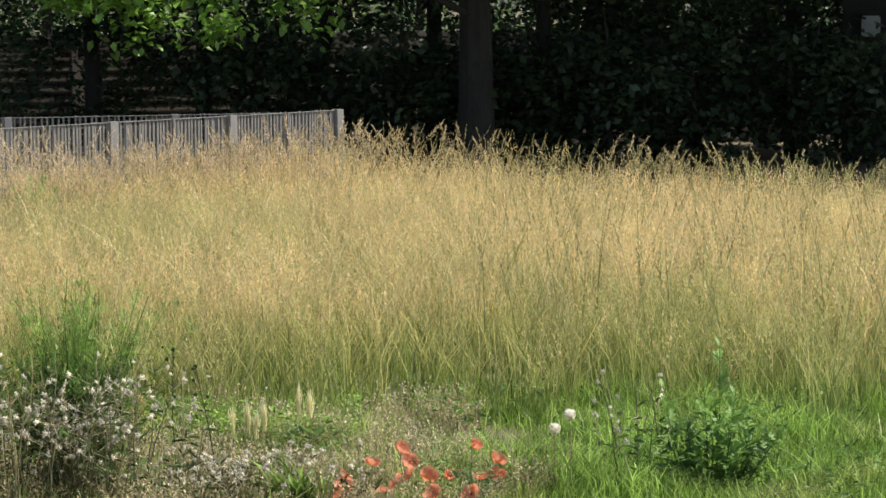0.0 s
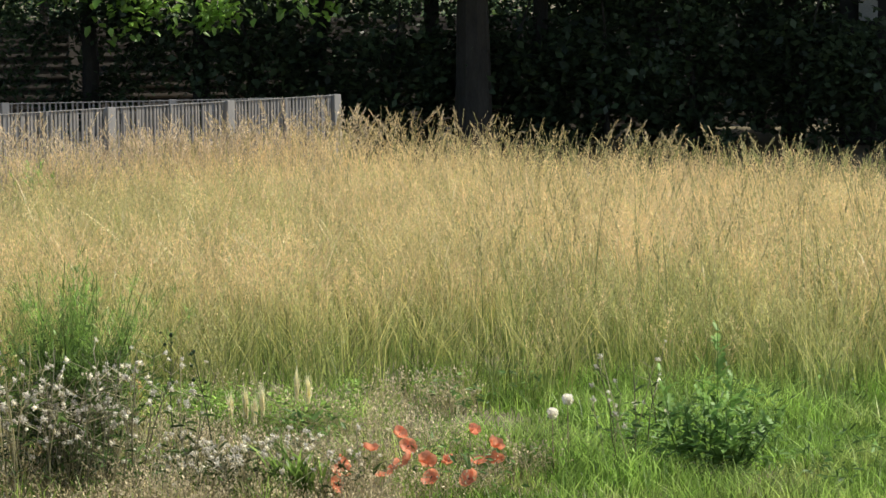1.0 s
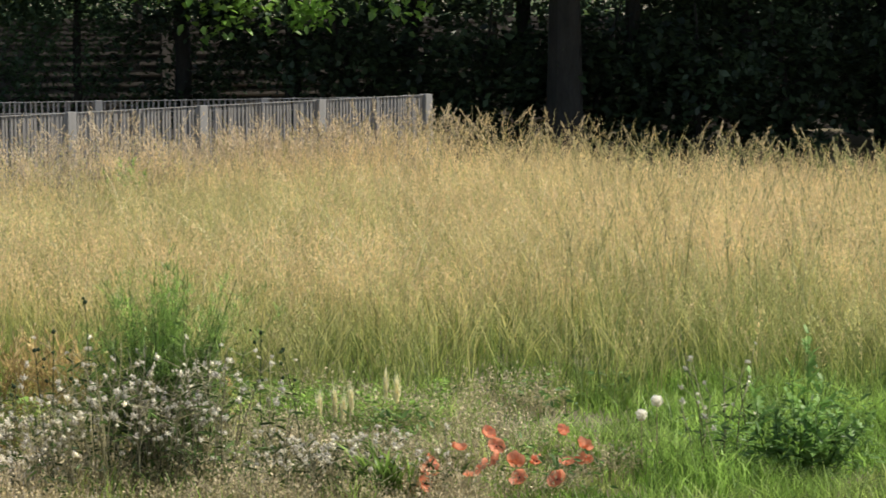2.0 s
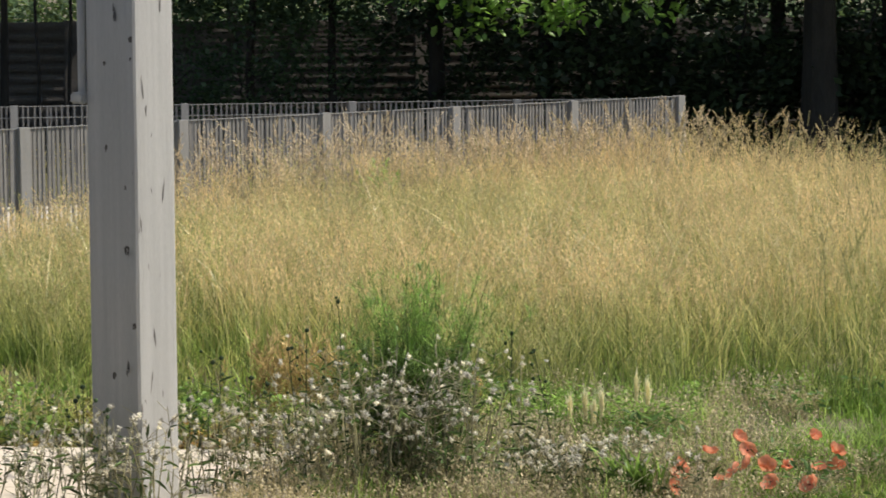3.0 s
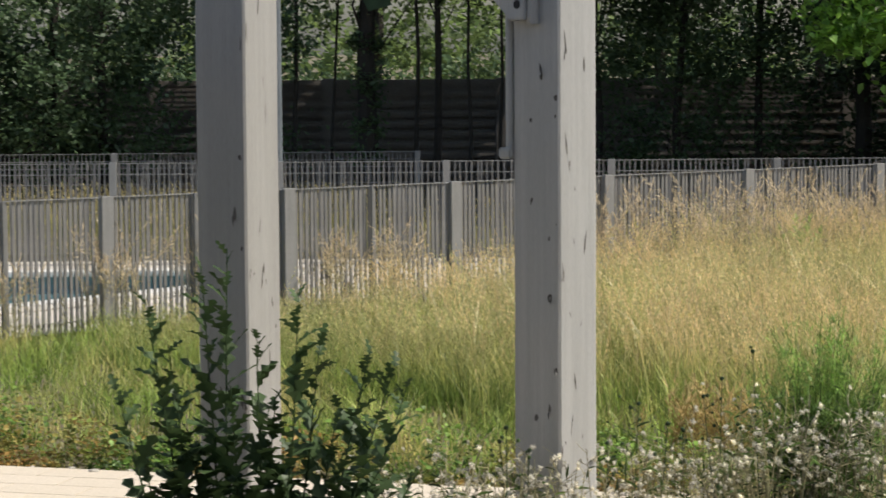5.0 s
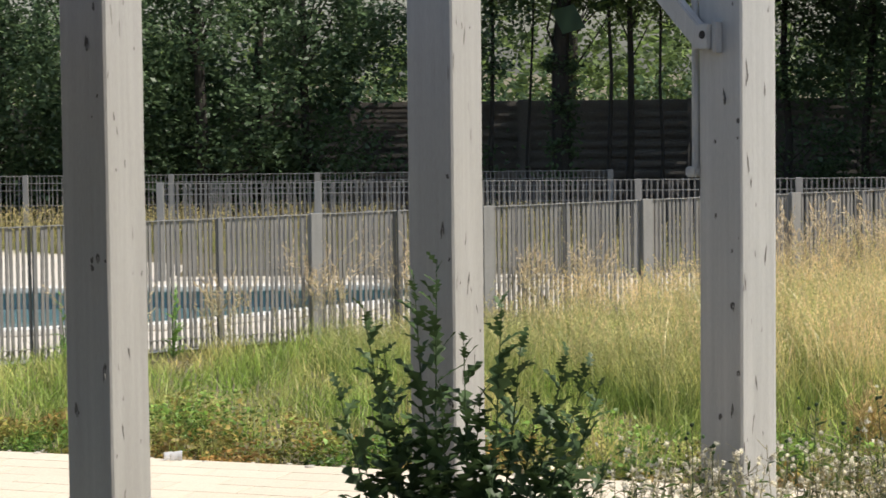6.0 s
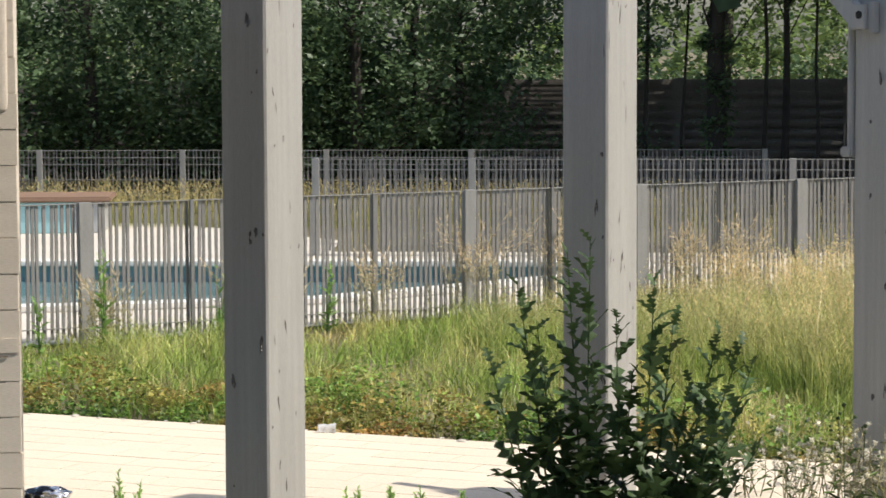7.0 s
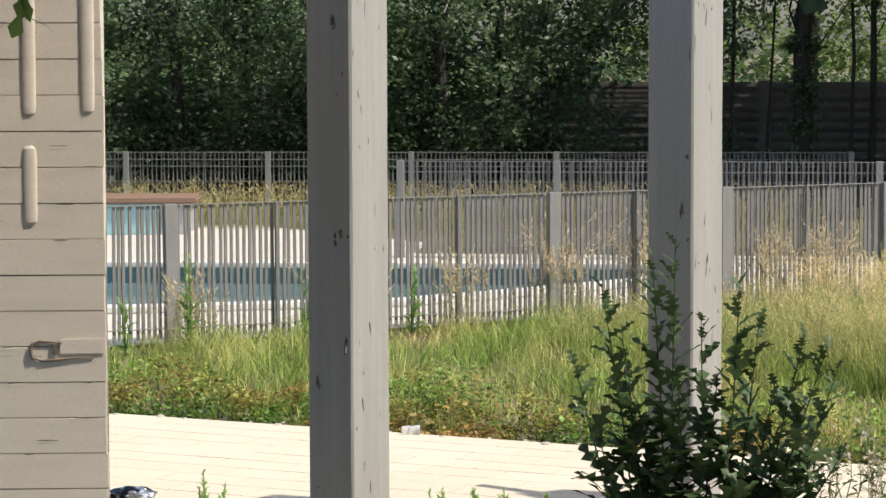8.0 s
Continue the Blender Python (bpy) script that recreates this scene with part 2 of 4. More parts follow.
def plumes(tip, way, k, length, spread, size, width):
    """Feathery seed heads: k small spikelets about the top of each stem."""
    n = len(tip)
    s = np.tile(np.linspace(0, 1, k), (n, 1)) + rng.normal(0, 0.05, (n, k))
    length = np.broadcast_to(length, n)[:, None]
    at = tip[:, None] - way[:, None] * (s * length)[..., None]
    out = rng.normal(0, 1, (n, k, 3))
    out /= np.linalg.norm(out, axis=2)[..., None]
    d = way[:, None] * 0.8 + out * (spread * (0.3 + s))[..., None]
    d /= np.linalg.norm(d, axis=2)[..., None]
    w = np.cross(d, rng.normal(0, 1, (n, k, 3)))
    w /= np.linalg.norm(w, axis=2)[..., None]
    size = size * rng.uniform(0.6, 1.4, (n, k, 1))
    a = at + out * (spread * 0.02 * s)[..., None]
    v = np.stack([a, a + d * size * 0.5 + w * width / 2, a + d * size, a + d * size * 0.5 - w * width / 2], 2).reshape(-1, 3)
    i = np.arange(n * k)[:, None, None] * 4
    return v, (i + np.array([(0, 1, 2), (0, 2, 3)])[None]).reshape(-1, 3)


def leaves(at, size, droop=0.3, ratio=0.55, flat=0.6):
    """Folded pointed leaves at the places given."""
    n = len(at)
    d = rng.normal(0, 1, (n, 3))
    d[:, 2] = d[:, 2] * 0.5 - droop
    d /= np.linalg.norm(d, axis=1)[:, None]
    up = rng.normal(0, 1 - flat, (n, 3)) + np.array([0, 0, 1.0])
    w = np.cross(d, up)
    w /= np.linalg.norm(w, axis=1)[:, None] + 1e-9
    up = np.cross(w, d)
    s = (np.broadcast_to(size, n) * rng.uniform(0.65, 1.3, n))[:, None]
    h = s * ratio / 2
    v = np.stack([at, at + d * s * 0.35 + w * h + up * s * 0.08, at + d * s * 0.8 + w * h * 0.5 + up * s * 0.03, at + d * s - up * s * 0.1,
                  at + d * s * 0.8 - w * h * 0.5 + up * s * 0.03, at + d * s * 0.35 - w * h + up * s * 0.08], 1).reshape(-1, 3)
    t = np.array([(0, 1, 3), (1, 2, 3), (0, 3, 5), (5, 3, 4)])
    return v, (np.arange(n)[:, None, None] * 6 + t[None]).reshape(-1, 3)


def cloud(centre, radii, n, clumps, spread):
    """Places for leaves: clumps gathered inside an ellipsoid, with gaps between."""
    c = rng.normal(0, 1, (clumps, 3))
    c /= np.linalg.norm(c, axis=1)[:, None]
    c = np.array(centre) + c * np.array(radii) * rng.uniform(0.35, 1.0, (clumps, 1)) ** 0.6
    r = spread * rng.uniform(0.5, 1.3, clumps)
    k = rng.integers(0, clumps, n)
    return c[k] + rng.normal(0, 1, (n, 3)) * r[k][:, None] * np.array([1, 1, 0.7]), c


# ---- ground, path, pool ----
POOL = [(-24.0, 20.6), (-16.07, 23.9), (-11.2, 25.75), (-9.6, 26.2), (-9.75, 24.2), (-10.4, 22.57), (-11.07, 21.1), (-13.16, 19.39), (-16.5, 17.4), (-21.5, 15.4)]


def sheet(name, outer, z, mat, holes=(), thick=0.0):
    bm = bmesh.new()
    edges = []
    for loop in (outer, *holes):
        vs = [bm.verts.new((x, y, z)) for x, y in loop]
        edges += [bm.edges.new((a, b)) for a, b in zip(vs, vs[1:] + vs[:1])]
    bmesh.ops.triangle_fill(bm, use_beauty=True, edges=edges)
    bmesh.ops.recalc_face_normals(bm, faces=bm.faces)
    if sum(f.normal.z for f in bm.faces) < 0:
        bmesh.ops.reverse_faces(bm, faces=bm.faces)
    if thick:
        up = bmesh.ops.extrude_face_region(bm, geom=list(bm.faces))
        bmesh.ops.translate(bm, vec=(0, 0, -thick), verts=[v for v in up["geom"] if isinstance(v, bmesh.types.BMVert)])
        bmesh.ops.recalc_face_normals(bm, faces=bm.faces)
    return link(name, bm, mat)


tagged(sheet("ground", [(-900, -900), (900, -900), (900, 900), (-900, 900)], -0.02, soil, [POOL]), "dry brown earth under the grass", "ground", kind="structure")
PATH_END = -1.9
tagged(sheet("pavement", [(-30, 10.35), (-6.0, 10.55), (PATH_END - 0.5, 10.9), (PATH_END, 12.0), (PATH_END - 0.3, 13.42), (-12, 13.40), (-30, 13.2)], 0.0, paving, thick=0.1),
       "pale sandy paved path in full sun", "path", kind="structure")
DECK = [(-8.2, 22.2), (-11.6, 17.0), (-18.5, 6.6), (-40, 14), (-32, 30), (-22.5, 29.4), (-18.4, 30.7), (-14.6, 28.6), (-13.9, 26.9), (-8.0, 28.9), (-3.6, 29.4)]
tagged(sheet("pool_deck", DECK, 0.0, deck_stone, [POOL]), "bleached stone deck round the pool", "deck", kind="structure")


def pool():
    ob = thing("swimming_pool", "disused outdoor swimming pool with murky teal water", "pool", (0, 0, 0))
    bm = bmesh.new()
    top = [bm.verts.new((x, y, 0.0)) for x, y in POOL]
    low = [bm.verts.new((x, y, -1.4)) for x, y in POOL]
    for i in range(len(POOL)):
        j = (i + 1) % len(POOL)
        bm.faces.new((top[i], top[j], low[j], low[i]))
    bm.faces.new(low)
    part("basin", bm, pool_tile, ob)
    m, nt, out = material("pool_water")
    b = nt.nodes.new("ShaderNodeBsdfPrincipled")
    b.inputs["Base Color"].default_value = (0.15, 0.25, 0.26, 1)
    b.inputs["Roughness"].default_value = 0.08
    bp = node(nt, "ShaderNodeBump", Strength=0.15, Distance=0.02)
    nt.links.new(noised(nt, 3.0, 3), bp.inputs["Height"])
    nt.links.new(bp.outputs[0], b.inputs["Normal"])
    nt.links.new(b.outputs[0], out.inputs[0])
    bm = bmesh.new()
    bm.faces.new([bm.verts.new((x, y, -0.18)) for x, y in POOL])
    part("water", bm, m, ob, "still teal water")
    # raised coping, stone by stone
    pts = [Vector((x, y, 0)) for x, y in POOL]
    white = surface("white_coping", (0.60, 0.58, 0.53), (0.70, 0.68, 0.63), 2, 50, 0.7)
    stone = bmesh.new()
    box(stone, -0.5, 0.5, -0.17, 0.17, 0.0, 0.06, 0.012)
    me = bpy.data.meshes.new("coping_stone")
    stone.to_mesh(me)
    stone.free()
    me.materials.append(white)
    for a, b2 in zip(pts, pts[1:] + pts[:1]):
        d = b2 - a
        n = max(1, round(d.length / 0.6))
        for i in range(n):
            c = a + d * ((i + 0.5) / n)
            share("coping_stone", me, ob, pose(c.x, c.y, 0.002, 0, 0, math.degrees(math.atan2(d.y, d.x))) @ Matrix.Diagonal((d.length / n - 0.008, 1, 1, 1)))


pool()


# ---- fences ----
def fence(name, label, a, b, panels, height, pitch, slat_w, slat_d, post_w, post_mat, slat_mat, group, rails, clear=0.05, stiffeners=False):
    """Slatted fence from a to b: posts, thin rails, upright slats and, where it has them, a slim dark upright in each panel."""
    a, b = Vector((*a, 0)), Vector((*b, 0))
    d = b - a
    ob = thing(name, label, "fence", a, math.degrees(math.atan2(d.y, d.x)), group)
    n = d.length
    pb = box(bmesh.new(), -post_w / 2, post_w / 2, -0.03, 0.045, -0.05, height - 0.004, 0.006)
    pm = bpy.data.meshes.new("post")
    pb.to_mesh(pm)
    pb.free()
    pm.materials.append(post_mat)
    for i in range(panels + 1):
        share("post", pm, ob, pose(n * i / panels, 0, 0, random.uniform(-0.6, 0.6), random.uniform(-0.5, 0.5), 0))
    for i in range(panels):
        x0, x1 = n * i / panels + post_w / 2 - 0.01, n * (i + 1) / panels - post_w / 2 + 0.01
        for z in rails:
            tilt = random.uniform(-0.12, 0.12)
            part("rail", box(bmesh.new(), x0, x1, -0.008, 0.008, z - 0.0045, z + 0.0045, 0.0015, pose((x0 + x1) / 2, 0, 0, 0, tilt, 0) @ pose(-(x0 + x1) / 2, 0, 0)), post_mat, ob)
        if stiffeners:
            x = x0 + (x1 - x0) * random.uniform(0.46, 0.54)
            part("stiffener", box(bmesh.new(), x - 0.015, x + 0.015, 0.0095, 0.04, 0.0, height - 0.01, 0.004), stiffener_mat, ob, "slim dark metal upright")
    count = int(n / pitch)
    meshes = []
    for k in range(3):
        sb = box(bmesh.new(), -slat_w / 2, slat_w / 2, -0.0085 - slat_d, -0.0085, clear, height - 0.008 - 0.006 * k, 0.0)
        sm = bpy.data.meshes.new("slat")
        sb.to_mesh(sm)
        sb.free()
        sm.materials.append(slat_mat)
        meshes.append(sm)
    for i in range(count):
        x = (i + 0.5) * n / count
        if abs((x * panels / n + 0.5) % 1 - 0.5) * n / panels < post_w / 2:
            continue
        share("slat", meshes[random.randrange(3)], ob, pose(x + random.gauss(0, 0.005), 0, random.uniform(-0.006, 0.006), 0, random.gauss(0, 0.35), random.uniform(-9, 9)))
    return ob


stiffener_mat = surface("dark_grey_metal", (0.16, 0.158, 0.152), (0.23, 0.227, 0.22), 6, 60, 0.6, metal=0.2, bump=0.1)
CORNER, NEAR_END = Vector((-1.196, 30.217)), Vector((-11.313, 17.198))
step = (NEAR_END - CORNER) / 9
fence("slatted_fence", "weathered grey slatted fence between meadow and pool", CORNER, CORNER + step * 10, 10, 1.2, 0.0535, 0.026, 0.018, 0.12, fence_post, fence_wood, "pool fences", (0.14, 1.185), stiffeners=True)
fence("slatted_fence", "grey barred fence with open top rail behind the meadow", (-1.25, 30.4), (-13.79, 26.3), 7, 1.17, 0.062, 0.020, 0.02, 0.085, fence_post, fence_wood, "pool fences", (0.14, 0.6, 1.03, 1.155))
fence("slatted_fence", "tall grey mesh fence along the back of the pool yard", (-10.73, 34.36), (-24.5, 29.3), 7, 1.02, 0.062, 0.015, 0.012, 0.08, fence_post, fence_wood, "pool fences", (0.14, 0.36, 0.58, 0.8, 0.90, 1.005))


# ---- concrete boundary wall ----
def boundary_wall():
    ob = thing("wall_back", "dark grey wall of ribbed concrete boards", "wall", (-12.35, 40.14, 0), 17.0, kind="structure")
    bm = bmesh.new()
    z = 0.0
    while z < 1.9:
        box(bm, -24, 30, -0.06, 0.02, z, z + 0.115, 0.035)
        z += 0.165
    part("boards", bm, concrete, ob)
    part("backing", box(bmesh.new(), -24, 30, 0.08, 0.12, 0, 1.93), concrete, ob)
    for i in range(20):
        part("post", box(bmesh.new(), -24.1 + i * 2.8, -23.9 + i * 2.8, -0.068, 0.09, 0, 1.95, 0.012), concrete, ob)


boundary_wall()


# ---- trees ----
def small_leaves(at, size, ratio=0.6, droop=0.2):
    """Two-sided lozenge leaves for crowns farther off."""
    n = len(at)
    d = rng.normal(0, 1, (n, 3))
    d[:, 2] = d[:, 2] * 0.6 - droop
    d /= np.linalg.norm(d, axis=1)[:, None]
    w = np.cross(d, rng.normal(0, 0.6, (n, 3)) + np.array([0, 0, 1.0]))
    w /= np.linalg.norm(w, axis=1)[:, None] + 1e-9
    s = (np.broadcast_to(size, n) * rng.uniform(0.6, 1.4, n))[:, None]
    v = np.stack([at, at + d * s * 0.5 + w * s * ratio / 2, at + d * s, at + d * s * 0.5 - w * s * ratio / 2], 1).reshape(-1, 3)
    return v, (np.arange(n)[:, None, None] * 4 + np.array([(0, 1, 2), (0, 2, 3)])[None]).reshape(-1, 3)


def tree(x, y, height, crowns, mat, label, trunk=0.16, big=False, limbs=26, name="tree", low=0.05):
    """Tapered trunk with limbs that reach into crowns of leaf clumps; each crown: centre, radii, leaves, leaf size, clumps, clump spread."""
    ob = thing(name, label, "shrub" if name == "shrub" else "tree", (x, y, 0))
    sets, ends = [], []
    for centre, radii, n, size, clumps, spread in crowns:
        at, c = cloud(centre, radii, n, clumps, spread)
        at = at[at[:, 2] > low]
        sets.append(leaves(at, size, 0.5, 0.7) if big else small_leaves(at, size))
        ends += [Vector(e) for e in sorted(c, key=lambda e: -e[2])[: max(6, limbs // len(crowns))]]
    bm = bmesh.new()
    bend = random.uniform(-0.4, 0.4)
    pts = [(0.0, 0.0, -0.1)]
    for i in range(1, 7):
        q = i / 6
        pts.append((bend * q * q + random.uniform(-0.06, 0.06), random.uniform(-0.08, 0.08), height * q))
    tube(bm, pts, [trunk * (1.2 - 0.95 * i / 6) for i in range(7)], 9)
    for e in ends:
        z = max(0.3, min(e.z - 0.3, height * 0.85)) * random.uniform(0.55, 0.95)
        q = Vector((bend * (z / height) ** 2, 0, z))
        mid = (q + e) / 2 + Vector((random.uniform(-0.25, 0.25), random.uniform(-0.25, 0.25), -0.12))
        tube(bm, [q, mid, e], [trunk * 0.22, trunk * 0.13, trunk * 0.04], 5)
    part("trunk", bm, bark, ob)
    from_arrays("crown", *joined(*sets), mat, ob)
    return ob


def bearing(az, dist):
    """A place at a bearing (degrees to the left of straight ahead) and distance from the origin."""
    return -math.sin(radians(az)) * dist, math.cos(radians(az)) * dist


random.seed(3)
# the broad-leaved tree whose low branches hang over the fence corner
# its second crown, above the view, is placed to shade the trunk
tree(0.47, 37.0, 8.0, [((-3.35, -3.9, 3.35), (2.6, 1.5, 1.45), 6800, 0.135, 52, 0.25), ((1.9, 0.0, 6.0), (3.4, 2.4, 2.2), 6500, 0.26, 90, 0.5),
                       ((2.3, -3.6, 4.0), (1.9, 1.5, 1.65), 3400, 0.14, 40, 0.25)],
     leaf_big, "broad-leaved tree with low bright green branches", 0.24, True, 18)
HIGH = ((0, -1.4, 6.4), (3.4, 3.2, 2.3), 1900, 0.62, 70, 0.7)      # unseen upper crown, added to shade what stands below
SHADE_OVER = ((4.6, -4.2, 7.0), (3.6, 3.4, 1.6), 1900, 0.6, 60, 0.6)     # unseen upper crown, added to cast shade on the meadow's edge
# dense trees before the wall, beyond the pool
for az, dist in ((36.0, 39.0), (32.6, 39.5), (29.4, 38.6), (26.6, 39.2)):
    x, y = bearing(az, dist)
    tree(x, y, 8.5, [((0, 0, 2.9), (1.8, 1.1, 2.3), 10500, 0.095, 80, 0.27), ((0, 0.8, 1.0), (1.6, 0.6, 1.0), 2200, 0.1, 30, 0.25)], leaf_dark, "dense shady tree with foliage down to the ground", 0.09)
for az, dist in ((24.2, 40.0), (21.4, 40.4)):
    x, y = bearing(az, dist)
    tree(x, y, 8.0, [((0, 0, 3.4), (1.8, 1.0, 1.5), 7500, 0.09, 60, 0.25), ((0.3, 0, 1.3), (1.0, 0.7, 0.8), 1500, 0.09, 20, 0.22)], leaf_dark, "slender tree with branches over the concrete wall", 0.07)
for az, dist in ((34.4, 41.4), (31.0, 41.6), (28.0, 41.4), (25.3, 41.4)):
    x, y = bearing(az, dist)
    tree(x, y, 8.5, [((0, 0, 1.9), (1.9, 0.7, 1.9), 5200, 0.13, 60, 0.30)], leaf_dark, "shady tree of the second row beyond the pool", 0.08)
# bare trunks and thin saplings before the wall
x, y = bearing(18.45, 40.0)
tree(x, y, 7.5, [((0, 0, 2.3), (0.20, 0.20, 2.4), 2600, 0.09, 46, 0.10), ((0, 0, 5.4), (1.5, 0.9, 1.2), 1600, 0.12, 26, 0.28)], leaf_dark, "ivy-clad tree trunk standing before the wall", 0.15, limbs=8)
for az, dist, tr, h in ((17.4, 40.2, 0.035, 7), (16.95, 40.4, 0.06, 7), (16.2, 40.3, 0.028, 6.5), (15.5, 40.5, 0.03, 6), (20.0, 40.3, 0.04, 6), (14.6, 40.2, 0.035, 6), (19.2, 40.4, 0.025, 6)):
    x, y = bearing(az, dist)
    tree(x, y, h, [((0, 0, 4.6), (1.1, 0.9, 1.4), 2300, 0.10, 34, 0.25)], leaf_mid, "slim tree with a bare lower trunk before the wall", tr, limbs=14)
# shrubs and trees that close the back of the meadow
for az, dist in ((13.4, 39.6), (11.6, 39.2), (9.8, 39.6)):
    x, y = bearing(az, dist)
    tree(x, y, 8.0, [((0, 0, 3.0), (1.5, 0.9, 1.4), 6800, 0.085, 60, 0.24), ((0, 0, 1.1), (1.2, 0.8, 0.8), 1500, 0.085, 24, 0.2), HIGH], leaf_dark, "thin tree with leafy twigs before the wall", 0.06)
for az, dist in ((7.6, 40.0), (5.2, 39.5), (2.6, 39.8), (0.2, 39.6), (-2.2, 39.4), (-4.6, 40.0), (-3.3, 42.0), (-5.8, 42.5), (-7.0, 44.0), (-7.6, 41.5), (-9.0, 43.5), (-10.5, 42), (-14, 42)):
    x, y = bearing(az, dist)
    tree(x, y, 8.0, [((0, 0, 2.2), (1.4, 1.0, 2.1), 5200, 0.12, 60, 0.3), HIGH if az > 2 else SHADE_OVER], leaf_shaded, "dense tree behind the meadow, leaf colour darkened for shade", 0.12)
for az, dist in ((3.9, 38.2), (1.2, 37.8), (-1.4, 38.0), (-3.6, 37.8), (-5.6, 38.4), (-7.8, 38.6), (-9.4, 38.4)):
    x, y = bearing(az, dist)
    tree(x, y, 2.2, [((0, 0, 1.0), (1.1, 0.8, 0.9), 2600, 0.14, 36, 0.28)], leaf_shaded, "broad-leaved shrub at the meadow's edge, leaf colour darkened for shade", 0.05, name="shrub")
# sunlit trees behind the wall
for az, dist in ((33, 47), (28.5, 48), (24.5, 47), (21.2, 49), (18.2, 47.5), (15.2, 49), (12.0, 48), (8.5, 48), (4.5, 48), (0.5, 48), (-4, 49), (-8.5, 49), (-13, 50)):
    x, y = bearing(az, dist)
    tree(x, y, 8.5, [((0, 0, 4.2), (2.0, 1.3, 3.0), (1900 if az > 20 else 4200) if az > 10 else 1300, 0.10, 56, 0.28)], leaf_mid if 14 < az < 22 else leaf_dark, "green tree behind the concrete wall", 0.10)


def far_woods():
    sets = []
    for i in range(34):
        x, y = bearing(52 - i * 2.6, random.uniform(66, 80))
        at, _ = cloud((x, y, 2.0), (3.4, 2.0, 2.2), 900, 44, 0.5)
        sets.append(small_leaves(at[at[:, 2] > 0], 0.36))
    tagged(from_arrays("far_woods", *joined(*sets), leaf_mid), "distant belt of sunlit green woodland", "woods", kind="stuff")
    sets = []
    for i in range(52):
        x, y = bearing(44 - i * 1.15, random.uniform(51, 55))
        at, _ = cloud((x, y, 1.1), (1.3, 0.9, 1.3), 700, 30, 0.3)
        sets.append(small_leaves(at[at[:, 2] > 0], 0.15))
    tagged(from_arrays("undergrowth", *joined(*sets), leaf_dark), "dark undergrowth behind the concrete wall", "bushes", kind="stuff")


far_woods()


# ---- timber posts ----
def timber_post(x, y, side, turn, height, label, rounded=0.0, paint=None):
    """A square post whose near right edge stands at x, y; rounded: radius of its far right edge."""
    ob = thing("timber_post", label, "post", (x, y, 0), turn, "canopy posts")
    bm = bmesh.new()
    r = 0.01
    outline = [(-side + r, 0), (-r, 0), (0, r)]
    q = max(rounded, r)
    for k in range(7):
        a = math.pi / 2 * k / 6
        outline.append((-q + q * math.cos(a), side - q + q * math.sin(a)))
    outline += [(-side + r, side), (-side, side - r), (-side, r)]
    for z in np.linspace(0, height, 9):
        ring = [bm.verts.new((px + random.uniform(-0.0012, 0.0012), py + random.uniform(-0.0012, 0.0012), z)) for px, py in outline]
        if z > 0:
            for k in range(len(ring)):
                bm.faces.new((old[k], old[(k + 1) % len(ring)], ring[(k + 1) % len(ring)], ring[k]))
        old = ring
    bm.faces.new(old)
    part("shaft", bm, paint, ob)
    # chips, splits and lifted curls in the old paint
    for k in range(32):
        z = random.uniform(0.3, 2.9)
        front = k < 12
        lifted = k < 4
        h = random.choice((0.008, 0.012, 0.02, 0.045)) if front else random.choice((0.012, 0.02, 0.03, 0.045, 0.06))
        w = h * random.uniform(0.25, 0.7) if front and h < 0.04 else random.uniform(0.0018, 0.005)
        if lifted:
            h, w = random.uniform(0.025, 0.06), random.uniform(0.007, 0.014)
        c = -random.choice((random.uniform(0.015, 0.09), random.uniform(0.02, side - 0.03))) if front else random.uniform(0.012, side - max(rounded, 0.02) - 0.012)
        bm = bmesh.new()
        n = 13
        loop = []
        for i in range(n):
            a = 2 * math.pi * i / n
            u, v = w * math.cos(a) * random.uniform(0.35, 1.5) + 0.25 * h * math.sin(a) * (k % 3 - 1) * 0.5, z + h * math.sin(a) * random.uniform(0.5, 1.15)
            loop.append(bm.verts.new((min(c + u, -0.004), -0.0016, v) if front else (0.0016, max(c + u, 0.004), v)))
        bm.faces.new(loop)
        bmesh.ops.triangulate(bm, faces=bm.faces)
        part("bare_patch", bm, bare_wood, ob, "dark bare wood where paint has flaked")
        if lifted:
            bm = bmesh.new()
            rows = [[bm.verts.new((min(c + w * (0.1 + 0.9 * q) + random.uniform(-0.003, 0.003), -0.003), -0.003 - 0.010 * q * q, z - h * 0.6 + h * (0.9 - 0.4 * q) * p / 4)) for q in (0, 0.5, 1)] for p in range(5)]
            for r0, r1 in zip(rows, rows[1:]):
                for i in range(2):
                    bm.faces.new((r0[i], r0[i + 1], r1[i + 1], r1[i]))
            part("paint_curl", bm, paint, ob, "lifted curl of pale paint")
    return ob


random.seed(11)
timber_post(-5.48, 9.54, 0.285, -12, 3.2, "tall square timber post with flaking grey paint beside the path", paint=dull_paint)
timber_post(-4.24, 10.91, 0.280, -13, 3.2, "tall square timber post behind a dark leafy weed", paint=dull_paint)
third = timber_post(-2.93, 11.66, 0.308, -29, 3.2, "tall timber post with peeling paint, drainpipe and roof brace", 0.085, post_paint)
